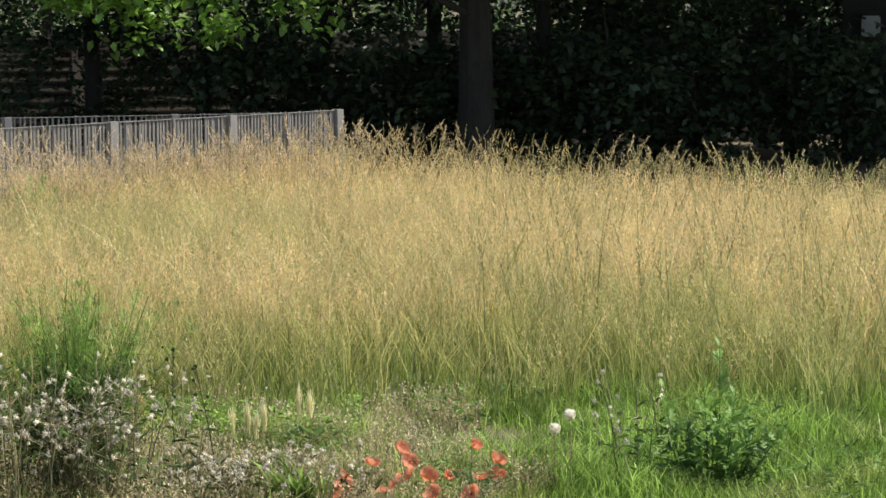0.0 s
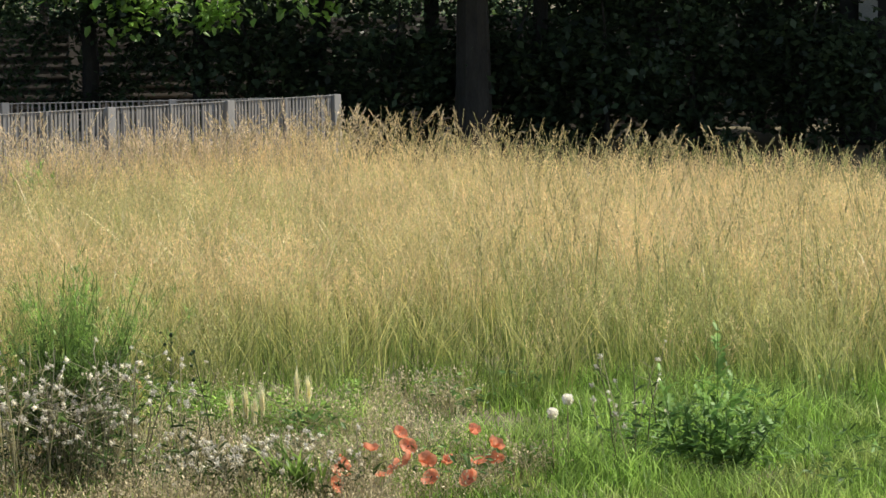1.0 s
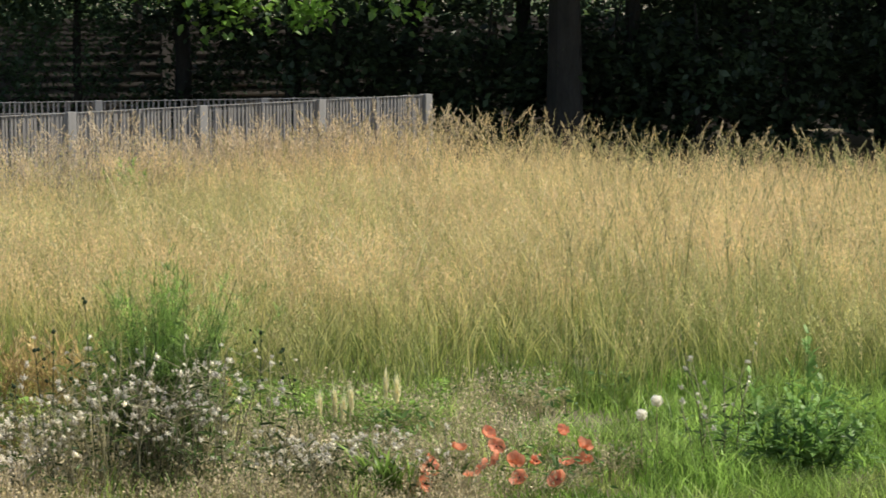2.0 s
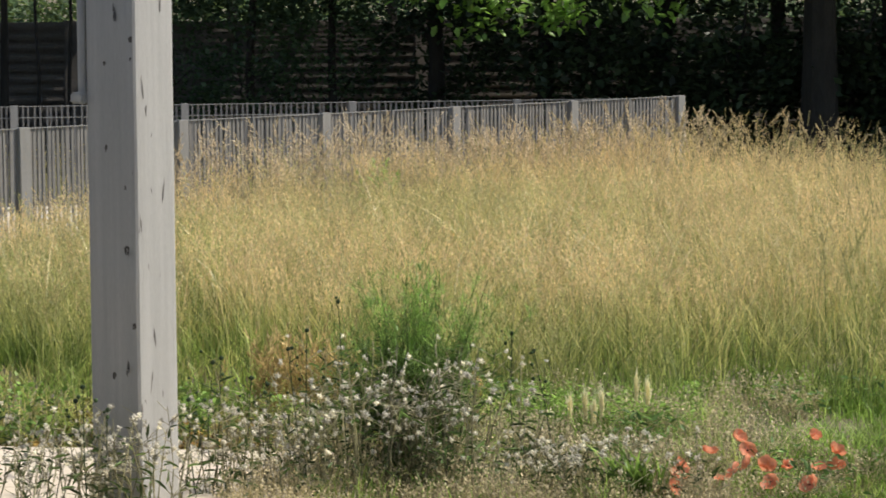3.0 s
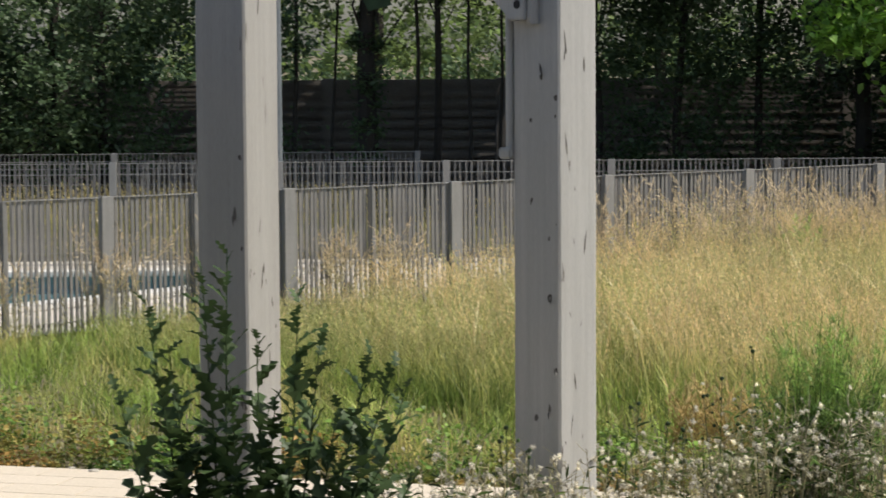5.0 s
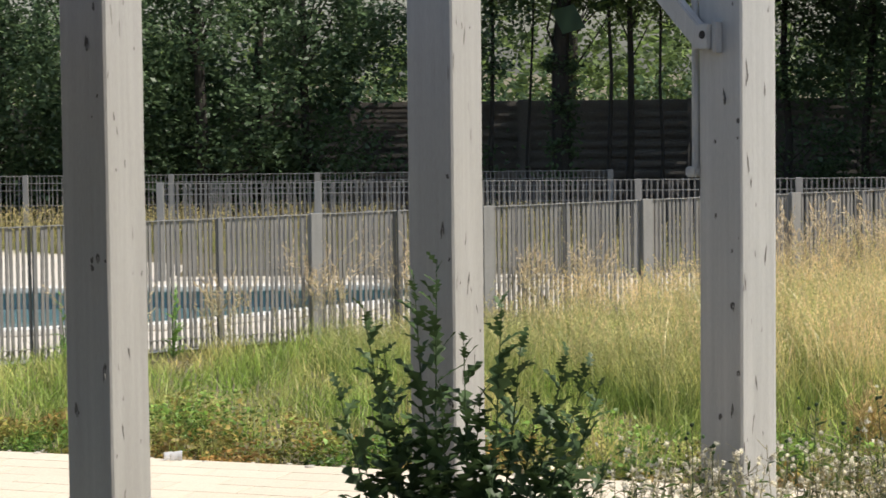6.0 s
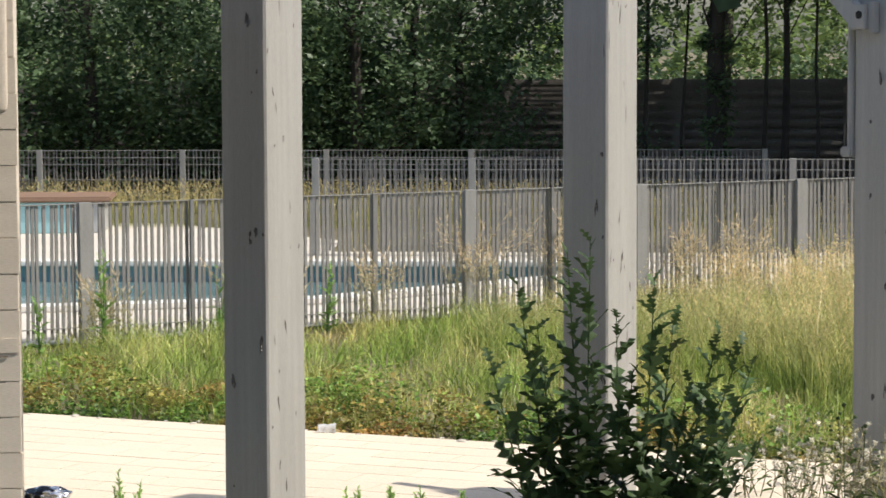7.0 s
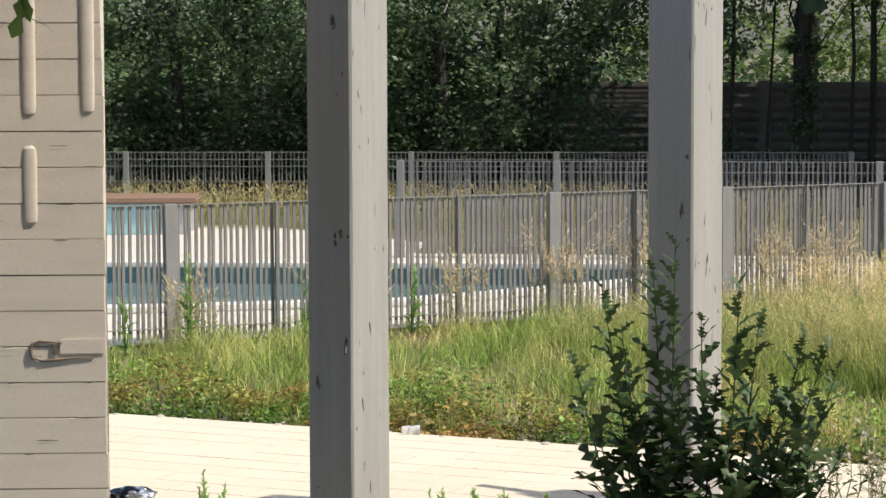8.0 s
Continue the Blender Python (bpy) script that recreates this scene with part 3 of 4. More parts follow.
# drainpipe and brace on the third post
bm = bmesh.new()
tube(bm, [(-0.334, 0.006, 3.2), (-0.334, 0.006, 1.95)], [0.020, 0.020], 12)
part("drainpipe", bm, post_paint, third, "pale painted drainpipe")
part("pipe_clip", box(bmesh.new(), -0.385, -0.3, -0.03, 0.04, 1.90, 1.955, 0.01), post_paint, third)
bm = bmesh.new()
box(bm, -0.055, 0.055, -0.03, 0.03, 0, 0.75, 0.008, pose(-0.215, -0.04, 2.60, 0, -48, 0))
part("brace", bm, post_paint, third, "diagonal roof brace")
bm = bmesh.new()
box(bm, -0.245, -0.165, -0.075, 0.0, 2.57, 2.70, 0.006)
box(bm, -0.160, -0.130, -0.055, 0.0, 2.55, 2.71, 0.004)
bracket = part("bracket", bm, post_paint, third)
# no real hole: a solid disc with the hole's shade as its colour
bm = bmesh.new()
tube(bm, [(-0.205, -0.078, 2.645), (-0.205, -0.070, 2.645)], [0.022, 0.022], 12)
part("bolt_hole", bm, dark_iron_and_shade, bracket, "bolt hole drawn as a dark disc, its inner shade painted")


# ---- unseen roof, end walls and floor, added to keep skylight off the posts ----
dark_floor = surface("dark_low_bounce_floor", (0.05, 0.047, 0.044), (0.09, 0.085, 0.08), 1.0, 40, 0.9)
shade_plaster = surface("grey_light_blocker", (0.09, 0.087, 0.082), (0.13, 0.125, 0.12), 1.0, 40, 0.9)
tagged(link("roof", box(bmesh.new(), -13, 7, 4.4, 8.7, 3.25, 3.42, 0.01), shade_plaster), "plain grey unseen roof slab, added to block skylight", "roof", kind="structure")
for k, x in enumerate((-13.2, 7.0)):
    tagged(link("blocker_wall_side", box(bmesh.new(), x, x + 0.2, 4.4, 8.7, -0.1, 3.42, 0.01), shade_plaster), "plain grey unseen end wall, added under the shading roof", "wall", kind="structure")
tagged(link("floor", box(bmesh.new(), -13, 7, -6, 8.9, -0.1, 0.0), dark_floor), "plain grey unseen floor, added to cut bounced light", "floor", kind="structure")


# ---- board wall ----
BOARD, BOARD_Z = 0.179, -0.058


def board_wall():
    ob = thing("wall_left", "cream painted horizontal board wall, cracked and worn", "wall", (-6.75, 9.31, 0), 28.0, kind="structure")
    z = BOARD_Z
    while z < 3.2:
        bm = box(bmesh.new(), -4.0, random.uniform(-0.004, 0.004), random.uniform(-0.002, 0.002), 0.04, z + 0.0015, z + BOARD - 0.0015, 0.0025, pose(0, 0, 0, 0, random.uniform(-0.15, 0.15), 0))
        part("board", bm, wall_paint, ob)
        z += BOARD
    part("backing", box(bmesh.new(), -4.0, -0.01, 0.041, 0.2, 0, 3.2), wall_paint, ob)
    # splits along the joints and in the boards
    for k in range(34):
        row = random.randrange(3, 17)
        z = BOARD_Z + BOARD * row + (random.uniform(-0.004, 0.004) if k % 6 else random.uniform(0.03, 0.15))
        x, w, h = -random.uniform(0.03, 0.62), random.uniform(0.012, 0.06), random.uniform(0.001, 0.003)
        bm = bmesh.new()
        n = 11
        bm.faces.new([bm.verts.new((min(x + w * math.cos(2 * math.pi * i / n) * random.uniform(0.7, 1.2), -0.006), -0.0045, z + h * math.sin(2 * math.pi * i / n) * random.uniform(0.3, 1.6))) for i in range(n)])
        bmesh.ops.triangulate(bm, faces=bm.faces)
        part("crack", bm, bare_wood, ob, "dark split in the painted board")


board_wall()


# ---- meadow ----
def scatter(n, x0, x1, y0, y1, keep):
    x, y = rng.uniform(x0, x1, n), rng.uniform(y0, y1, n)
    k = keep(x, y)
    return np.stack([x[k], y[k], np.full(k.sum(), -0.02)], 1)


def fence_side(x, y):
    """How far a place lies on the meadow's side of the near fence."""
    d = (NEAR_END - CORNER).normalized()
    return (x - CORNER.x) * -d.y + (y - CORNER.y) * d.x


def soft(x, y, s, k):
    return np.sin(x * s + k) * np.sin(y * s * 0.8 + 2 * k) + 0.5 * np.sin(x * s * 2.3 + y * s * 1.7 + k)


def reach(x, y):
    """Height of the meadow: full to the right, lower towards the pool."""
    az = -np.arctan2(x, y)
    side = np.clip((az - 0.24) / 0.12, 0, 1)
    edge = 1 - side * (1 - np.clip(0.45 + fence_side(x, y) * 0.2, 0.45, 1.0))
    dip = 1 - 0.36 * np.clip((-az - 0.01) / 0.15, 0, 1.2) * np.clip((y - 20) / 7, 0, 1)
    return np.clip(1.0 - (az - 0.20) * 1.6, 0.68, 1.0) * edge * dip


def meadow():
    def keep(x, y):
        right = (x > -1.2) | (fence_side(x, y) > 0.15)
        az = -np.arctan2(x, y)
        front = 15.1 + 0.55 * soft(x, y, 2.0, 1) + 0.3 * soft(x, y, 6.0, 2) + np.clip((az - 0.12) * 6, 0, 2)
        thin = rng.uniform(0, 1, len(x)) < np.clip(0.72 + 0.34 * soft(x, y, 3.1, 0.7) + 0.2 * soft(x, y, 7.3, 2.1), 0.18, 1.0)
        return thin & right & (y > front) & (y < 29.3 + 0.4 * soft(x, y, 1.5, 2)) & (az < 0.42) & (az > -0.3)
    # tussocks: stems of one tuft share their height and the way they lean
    c = scatter(15800, -11.5, 9.0, 14.6, 29.6, keep)
    tall = np.clip(rng.normal(1.0, 0.13, len(c)), 0.6, 1.35)
    turn = rng.uniform(0, 2 * np.pi, len(c))
    k = rng.integers(0, len(c), len(c) * 5)
    n = len(k)
    b = c[k] + np.concatenate([rng.normal(0, 0.075, (n, 2)), np.zeros((n, 1))], 1)
    x, y = b[:, 0], b[:, 1]
    h = (0.70 + 0.10 * soft(x, y, 1.3, 0.5) + 0.06 * soft(x, y, 4.1, 1.7) + rng.normal(0, 0.08, n)) * tall[k] * reach(x, y)
    h = np.clip(h * (1 - 0.22 * np.clip((16.6 - y) / 1.5, 0, 1)), 0.15, None)
    ripe = 0.74 + 0.30 * soft(x, y, 0.75, 0.3) + 0.22 * soft(x, y, 2.1, 1.9) + 0.05 * x.clip(-4, 4) - 0.46 * np.clip((17.6 - y) / 2.0, 0, 1) + 0.25 * np.clip((y - 24) / 4, 0, 1)
    gold = 0.55 * rng.uniform(0, 1, len(c))[k] + 0.45 * rng.uniform(0, 1, n) < np.clip(ripe, 0.12, 0.96)
    way_of = turn[k] + rng.normal(0, 0.9, n)
    for name, mat, pick, label in (("meadow_grass", straw, gold, "tall ripe meadow grass, straw-coloured seed heads over green stems"), ("green_meadow_grass", unripe, ~gold, "tall meadow grass still green, with greenish seed heads")):
        q = np.nonzero(pick)[0]
        v1, t1, tip, way = blades(b[q], h[q], 0.0045, np.abs(rng.normal(0.06, 0.15, len(q))), 0.16, 3, way_of[q])
        v2, t2 = plumes(tip, way, 12, rng.uniform(0.14, 0.28, len(q)), 0.75, 0.026, 0.0062)
        tagged(from_arrays(name, *joined((v1, t1), (v2, t2)), mat), label, "grass", kind="stuff")
    m = 72000
    k = rng.integers(0, len(c), m)
    b2 = c[k] + np.concatenate([rng.normal(0, 0.09, (m, 2)), np.zeros((m, 1))], 1)
    v3, t3, _, _ = blades(b2, rng.uniform(0.22, 0.66, m) * tall[k] * reach(b2[:, 0], b2[:, 1]), rng.uniform(0.006, 0.011, m), np.abs(rng.normal(0.04, 0.15, m)), 0.3, 2, turn[k] + rng.normal(0, 1.0, m))
    tagged(from_arrays("meadow_leaf_grass", v3, t3, green_stem), "green leafy grass under the ripe seed heads", "grass", kind="stuff")
    # dry curled leaves and bent stems; sunlit highlights are put into their pale colour
    far = np.nonzero(c[:, 1] > 17.6)[0]
    m = 6500
    k = far[rng.integers(0, len(far), m)]
    b8 = c[k] + np.concatenate([rng.normal(0, 0.1, (m, 2)), np.zeros((m, 1))], 1)
    v8, t8, _, _ = blades(b8, rng.uniform(0.5, 0.86, m) * tall[k] * reach(b8[:, 0], b8[:, 1]), rng.uniform(0.005, 0.010, m), np.abs(rng.normal(0.12, 0.16, m)), rng.uniform(0.2, 0.8, m), 4)
    tagged(from_arrays("bent_grass", v8, t8, highlight_blade), "bent dry leaves among the meadow grass, sun highlights in their pale colour", "grass", kind="stuff")
    # taller upright stems with narrow darker heads, thicker to the east, and along the back edge
    b4 = np.concatenate([scatter(800, 0.2, 6, 15.2, 24.0, keep), scatter(900, -6, 9.0, 25.8, 29.5, keep)])
    v4, t4, tip, way = blades(b4, rng.uniform(0.66, 1.0, len(b4)) ** 0.8 * 1.14 * reach(b4[:, 0], b4[:, 1]), 0.009, np.abs(rng.normal(0.03, 0.06, len(b4))), 0.14, 4)
    v5, t5 = plumes(tip, way, 16, 0.15, 0.22, 0.03, 0.008)
    tagged(from_arrays("coarse_grass", *joined((v4, t4), (v5, t5)), coarse), "taller coarse grass stems with brownish seed heads", "grass", kind="stuff")
    # large arching panicles that stand out over the back edge
    b6 = scatter(420, -6, 9.0, 27.6, 29.6, keep)
    v6, t6, tip, way = blades(b6, rng.uniform(0.8, 1.22, len(b6)) * reach(b6[:, 0], b6[:, 1]), 0.008, np.abs(rng.normal(0.04, 0.1, len(b6))), 0.22, 5)
    v7, t7 = plumes(tip, way, 46, 0.24, 0.6, 0.045, 0.010)
    tagged(from_arrays("arching_grass", *joined((v6, t6), (v7, t7)), panicle), "tall grass with arching pale panicles at the back edge", "grass", kind="stuff")


highlight_blade = plant("dry_blade_highlight", (0.40, 0.42, 0.14), (0.92, 0.80, 0.50), 0.15, 0.6, 0.45, 0.3, gloss=0.06)
panicle = plant("pale_panicle", (0.24, 0.30, 0.10), (0.62, 0.50, 0.32), 0.4, 0.9, 0.4, 0.4)
unripe = plant("unripe_grass", (0.19, 0.29, 0.065), (0.62, 0.59, 0.25), 0.14, 0.60, 0.55, 0.22, patch=(0.66, 0.58, 0.28), patch_scale=0.9, patch_at=0.56, tone=0.36, tuft_scale=2.4, jitter=0.25)
coarse = plant("coarse_grass", (0.20, 0.32, 0.09), (0.50, 0.42, 0.21), 0.3, 0.95, 0.5, 0.35)
meadow()


def verge():
    def keep(x, y):
        return ((x > -1.2) | (fence_side(x, y) > -0.1)) & (y > 13.45) & (y < 22) & (-np.arctan2(x, y) > 0.1)
    b = scatter(52000, -14, -1.5, 13.4, 22, keep)
    v, t, _, _ = blades(b, rng.uniform(0.08, 0.36, len(b)) * np.clip(0.9 + 0.4 * soft(b[:, 0], b[:, 1], 1.9, 1), 0.4, 1.5) * np.clip(0.45 + (b[:, 1] - 13.4) * 0.5, 0.45, 1), rng.uniform(0.006, 0.012, len(b)), rng.normal(0, 0.4, len(b)), 0.45, 2)
    tagged(from_arrays("verge_grass", v, t, green_grass), "short green grass between path and fence", "grass", kind="stuff")
    b = scatter(60000, -2.2, 3.9, 11.8, 15.9, lambda x, y: rng.uniform(0, 1, len(x)) < np.clip(0.42 + 0.5 * (x - 0.1) + 0.5 * soft(x, y, 2.4, 1), 0.12, 1.0))
    v, t, _, _ = blades(b, rng.uniform(0.06, 0.26, len(b)) * np.where((b[:, 0] > -0.7) & (b[:, 0] < 0.55) & (b[:, 1] < 13.05), 0.4, 1.0) * np.clip(0.9 + 0.4 * soft(b[:, 0], b[:, 1], 2.4, 1), 0.4, 1.5), rng.uniform(0.005, 0.011, len(b)), rng.normal(0, 0.4, len(b)), 0.45, 2)
    tagged(from_arrays("foreground_grass", v, t, lush_grass), "short bright green grass and herbs", "grass", kind="stuff")


verge()


# ---- plants beside the path ----
greens = plant("bright_low_leaf", (0.11, 0.20, 0.04), (0.31, 0.47, 0.11), 0.0, 0.2, 0.45, 0.45, tuft_scale=8.0, tone=0.35)


def herbs():
    """Dry and green low herbs in front of the meadow."""
    b = scatter(16000, -2.6, 0.9, 11.6, 15.8, lambda x, y: (x < 0.1 + 0.5 * soft(x, y, 3, 1)) & (y < 15.3))
    v, t, tip, way = blades(b, rng.uniform(0.04, 0.2, len(b)) * np.clip(0.9 + 0.5 * soft(b[:, 0], b[:, 1], 5, 2), 0.3, 1.5), 0.004, rng.normal(0, 0.5, len(b)), 0.3, 2)
    v2, t2 = plumes(tip, way, 4, 0.05, 0.9, 0.018, 0.009)
    tagged(from_arrays("dry_herbs", *joined((v, t), (v2, t2)), dry_herb), "dry brownish herbs gone to seed beside the path", "herbs", kind="stuff")
    b = scatter(46000, -12.5, -1.6, 13.42, 15.2, lambda x, y: (y < 14.25 + 0.4 * soft(x, y, 1.4, 3) + 0.35 * np.clip(-6.8 - x, 0, 1)) & (soft(x, y, 5.0, 1) > -0.55))
    b[:, 2] = rng.uniform(0.0, 1, len(b)) ** 1.3 * (0.22 + 0.12 * soft(b[:, 0], b[:, 1], 2.2, 2)) * np.clip((b[:, 1] - 13.4) * 3, 0.15, 1)
    v, t = leaves(b, rng.uniform(0.022, 0.045, len(b)), 0.1, 0.75)
    tagged(from_arrays("creeping_plants", v, t, creeper), "creeping leafy plants along the edge of the path", "plants", kind="stuff")
    b = scatter(6000, -1.9, -0.45, 13.9, 15.0, lambda x, y: soft(x, y, 2.6, 1) > -0.4)
    b[:, 2] = rng.uniform(0.0, 0.2, len(b))
    v, t = leaves(b, rng.uniform(0.015, 0.042, len(b)), -0.1, 0.45)
    tagged(from_arrays("leafy_greens", v, t, greens), "bright leafy green plants under the meadow's edge", "plants", kind="stuff")
    b = scatter(9000, -2.0, 3.6, 12.2, 15.3, lambda x, y: soft(x, y, 3.4, 4) > 0.75)
    b[:, 2] = rng.uniform(0.0, 0.2, len(b))
    v, t = leaves(b, 0.05, -0.2, 0.4)
    tagged(from_arrays("ground_herbs", v, t, weed_leaf), "low leafy green herbs between the grasses", "herbs", kind="stuff")


def stalk(bm, a, b, r=0.004, sag=0.03):
    a, b = Vector(a), Vector(b)
    m = (a + b) / 2 + Vector((random.uniform(-sag, sag), random.uniform(-sag, sag), 0))
    tube(bm, [a, m, b], [r, r * 0.8, r * 0.45], 5)
    return m


def petal_mesh(size):
    """A broad crumpled petal with a ragged rim."""
    bm = bmesh.new()
    rows = []
    ripple = random.uniform(0, 6)
    for i in range(6):
        u = i / 5
        w = size * 0.85 * math.sin(math.pi * (0.10 + 0.56 * u))
        row = []
        for j in range(7):
            q = j / 6 - 0.5
            rim = 1 - 0.35 * (2 * q) ** 2 * u + random.uniform(-0.06, 0.06) * (u > 0.9)
            row.append(bm.verts.new((w * q * 1.7, size * u * rim, size * (0.62 * u * u - 0.1 * u + 0.3 * q * q + 0.06 * u * math.sin(ripple + 9 * q)) + random.uniform(-1, 1) * 0.03 * size * u)))
        rows.append(row)
    for r0, r1 in zip(rows, rows[1:]):
        for j in range(6):
            bm.faces.new((r0[j], r0[j + 1], r1[j + 1], r1[j]))
    me = bpy.data.meshes.new("petal")
    bm.to_mesh(me)
    bm.free()
    me.materials.append(petal)
    return me


POPPIES = [(-0.22, 12.9, 0.21), (0.14, 13.0, 0.21), (-0.35, 12.7, 0.17), (-0.17, 12.8, 0.17), (-0.16, 12.6, 0.14), (0.26, 12.8, 0.17), (-0.49, 12.59, 0.13), (-0.49, 12.39, 0.12),
           (-0.51, 12.29, 0.08), (-0.28, 12.4, 0.10), (-0.22, 12.5, 0.12), (-0.07, 12.6, 0.13), (0.03, 12.7, 0.11), (0.18, 12.6, 0.12), (0.27, 12.8, 0.10), (0.13, 12.3, 0.10), (-0.05, 12.4, 0.09)]


def poppies():
    kinds = [petal_mesh(0.047 * q) for q in (1.0, 0.9, 1.1, 0.95, 0.85)]
    for k, (x, y, z) in enumerate(POPPIES):
        ob = thing("poppy", "orange-red poppy in bloom among dry herbs", "flower", (x, y, 0), random.uniform(0, 360), "poppies")
        bm = bmesh.new()
        stalk(bm, (random.uniform(-0.03, 0.03), random.uniform(-0.03, 0.03), -0.02), (0, 0, z - 0.015), 0.003, 0.01)
        part("stem", bm, grey_stalk, ob)
        z -= 0.01
        tilt = pose(0, 0, z, random.uniform(-60, 60), random.uniform(-50, 50), 0)
        opened = random.uniform(-18, 38)
        for i in range(4):
            share("petal", kinds[(i + k) % 5], ob, tilt @ pose(0, 0, 0.002 * (i % 2), 0, 0, i * 90) @ pose(0, 0, 0, opened, 0, 0))
        bm = bmesh.new()
        bmesh.ops.create_icosphere(bm, subdivisions=1, radius=0.0045)
        o = part("seed_capsule", bm, dark_iron_and_shade, ob)
        o.matrix_local = tilt @ pose(0, 0, 0.008)


def ball_of_fluff(bm, c, r, n):
    """A seed ball of fine rays."""
    for _ in range(n):
        d = Vector((random.gauss(0, 1), random.gauss(0, 1), random.gauss(0, 1))).normalized()
        w = d.orthogonal().normalized() * r * 0.24
        u = d.cross(w.normalized()) * r * 0.24
        p = Vector(c)
        e = p + d * r
        bm.faces.new([bm.verts.new(q) for q in (p, e + w, e + u)])
        bm.faces.new([bm.verts.new(q) for q in (p, e - w, e + u * 0.5)])
    bmesh.ops.create_icosphere(bm, subdivisions=1, radius=r * 0.55, matrix=Matrix.Translation(c) @ pose(0, 0, 0, random.uniform(0, 90), random.uniform(0, 90), 0))


def seed_clock(x, y, z):
    ob = thing("seed_clock", "white round seed clock on a pinkish stem", "flower", (x, y, 0), group="seed clocks")
    bm = bmesh.new()
    stalk(bm, (0.01, 0, -0.02), (0, 0, z), 0.004, 0.01)
    part("stem", bm, dry_stalk, ob)
    bm = bmesh.new()
    ball_of_fluff(bm, (0, 0, z), 0.031, 60)
    bmesh.ops.create_icosphere(bm, subdivisions=2, radius=0.026, matrix=pose(0, 0, z))
    part("seed_ball", bm, clock_fluff, ob)


dry_stalk = surface("dry_stalk", (0.24, 0.18, 0.11), (0.34, 0.27, 0.17), 20, 80, 0.9)


def fluffy_thistle(name, label, x, y, spread, height, stems, heads, lean=0.3):
    """Grey branching stalks with small silvery seed heads."""
    ob = thing(name, label, "weed", (x, y, 0), group="seeding thistles")
    bs, bh, at = bmesh.new(), bmesh.new(), []
    for _ in range(stems):
        a = (random.gauss(0, spread * 0.45), random.gauss(0, 0.16), -0.02)
        h = height * random.uniform(0.45, 1.0)
        e = Vector((a[0] + random.gauss(0, lean * h * 0.6), a[1] + random.gauss(0, 0.1), h))
        m = stalk(bs, a, e, 0.0038)
        for _ in range(heads):
            q = m.lerp(e, random.uniform(0.0, 1.0))
            t = q + Vector((random.gauss(0, 0.06), random.gauss(0, 0.05), random.uniform(0.02, 0.08)))
            stalk(bs, q, t, 0.002, 0.005)
            if random.random() < 0.55:
                ball_of_fluff(bh, t, random.uniform(0.009, 0.021), 12)
        for _ in range(4):
            q = Vector(a).lerp(e, random.uniform(0.05, 0.9))
            at.append(q)
    tagged(part("stalk_tangle", bs, grey_stalk, ob), kind="stuff")
    tagged(part("seed_fluff", bh, fluff, ob, "silvery fluffy seed heads"), kind="stuff")
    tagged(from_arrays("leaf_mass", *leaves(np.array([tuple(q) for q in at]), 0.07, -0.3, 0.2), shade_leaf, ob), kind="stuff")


def feathery_bush():
    ob = thing("feathery_bush", "feathery bright green bush of fine leaves", "bush", (-1.82, 12.95, 0))
    tips, bs = [], bmesh.new()
    for _ in range(95):
        h = random.uniform(0.35, 1.0)
        e = Vector((random.gauss(0, 0.27 * (1.25 - 0.6 * h)), random.gauss(0, 0.13), 1.14 * h * (1.0 - 0.12 * random.random())))
        a = Vector((random.gauss(0, 0.09), random.gauss(0, 0.08), 0))
        stalk(bs, a, e, 0.004)
        for k in range(34):
            q = a.lerp(e, random.uniform(0.2, 1.0))
            tips.append(q + Vector((random.gauss(0, 0.035), random.gauss(0, 0.035), random.gauss(0, 0.02))))
    tagged(part("stalk_tangle", bs, feathery, ob), kind="stuff")
    # darker leaves within: the bush's inner shade is painted into them
    at, _ = cloud((-0.03, -0.15, 0.42), (0.46, 0.16, 0.36), 800, 60, 0.08)
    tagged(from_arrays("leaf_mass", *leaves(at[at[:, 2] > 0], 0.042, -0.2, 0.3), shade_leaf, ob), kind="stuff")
    b = np.array([tuple(q) for q in tips])
    b = np.repeat(b, 5, 0) + rng.normal(0, 0.012, (len(b) * 5, 3))
    v, t, _, _ = blades(b, rng.uniform(0.02, 0.055, len(b)), 0.005, rng.normal(0, 1.2, len(b)), 0.2, 2)
    tagged(from_arrays("fine_foliage", v, t, feathery, ob), kind="stuff")


def lobed_mesh(length, width, lobes, mat, curl=0.25):
    """A long leaf with pointed lobes on both sides of its rib."""
    bm = bmesh.new()
    n = lobes * 2
    rib = [bm.verts.new((0, length * i / n, -curl * length * (i / n) ** 2)) for i in range(n + 1)]
    for side in (-1, 1):
        edge = []
        for i in range(n + 1):
            s = i / n
            w = width * math.sin(math.pi * min(0.98, 0.15 + 0.8 * s)) * (1.0 if i % 2 else 0.24)
            edge.append(bm.verts.new((side * w, length * (s + (0.05 if i % 2 else 0.0)), -curl * length * s * s + 0.12 * w + random.uniform(-0.1, 0.1) * w)))
        for i in range(n):
            bm.faces.new((rib[i], rib[i + 1], edge[i + 1], edge[i]) if side > 0 else (rib[i + 1], rib[i], edge[i], edge[i + 1]))
    me = bpy.data.meshes.new("leaf")
    bm.to_mesh(me)
    bm.free()
    me.materials.append(mat)
    return me


FENCE_WEEDS = ((-10.75, 16.55, 0.9), (-10.3, 17.7, 0.95), (-9.75, 18.6, 0.8), (-11.2, 16.3, 0.7))


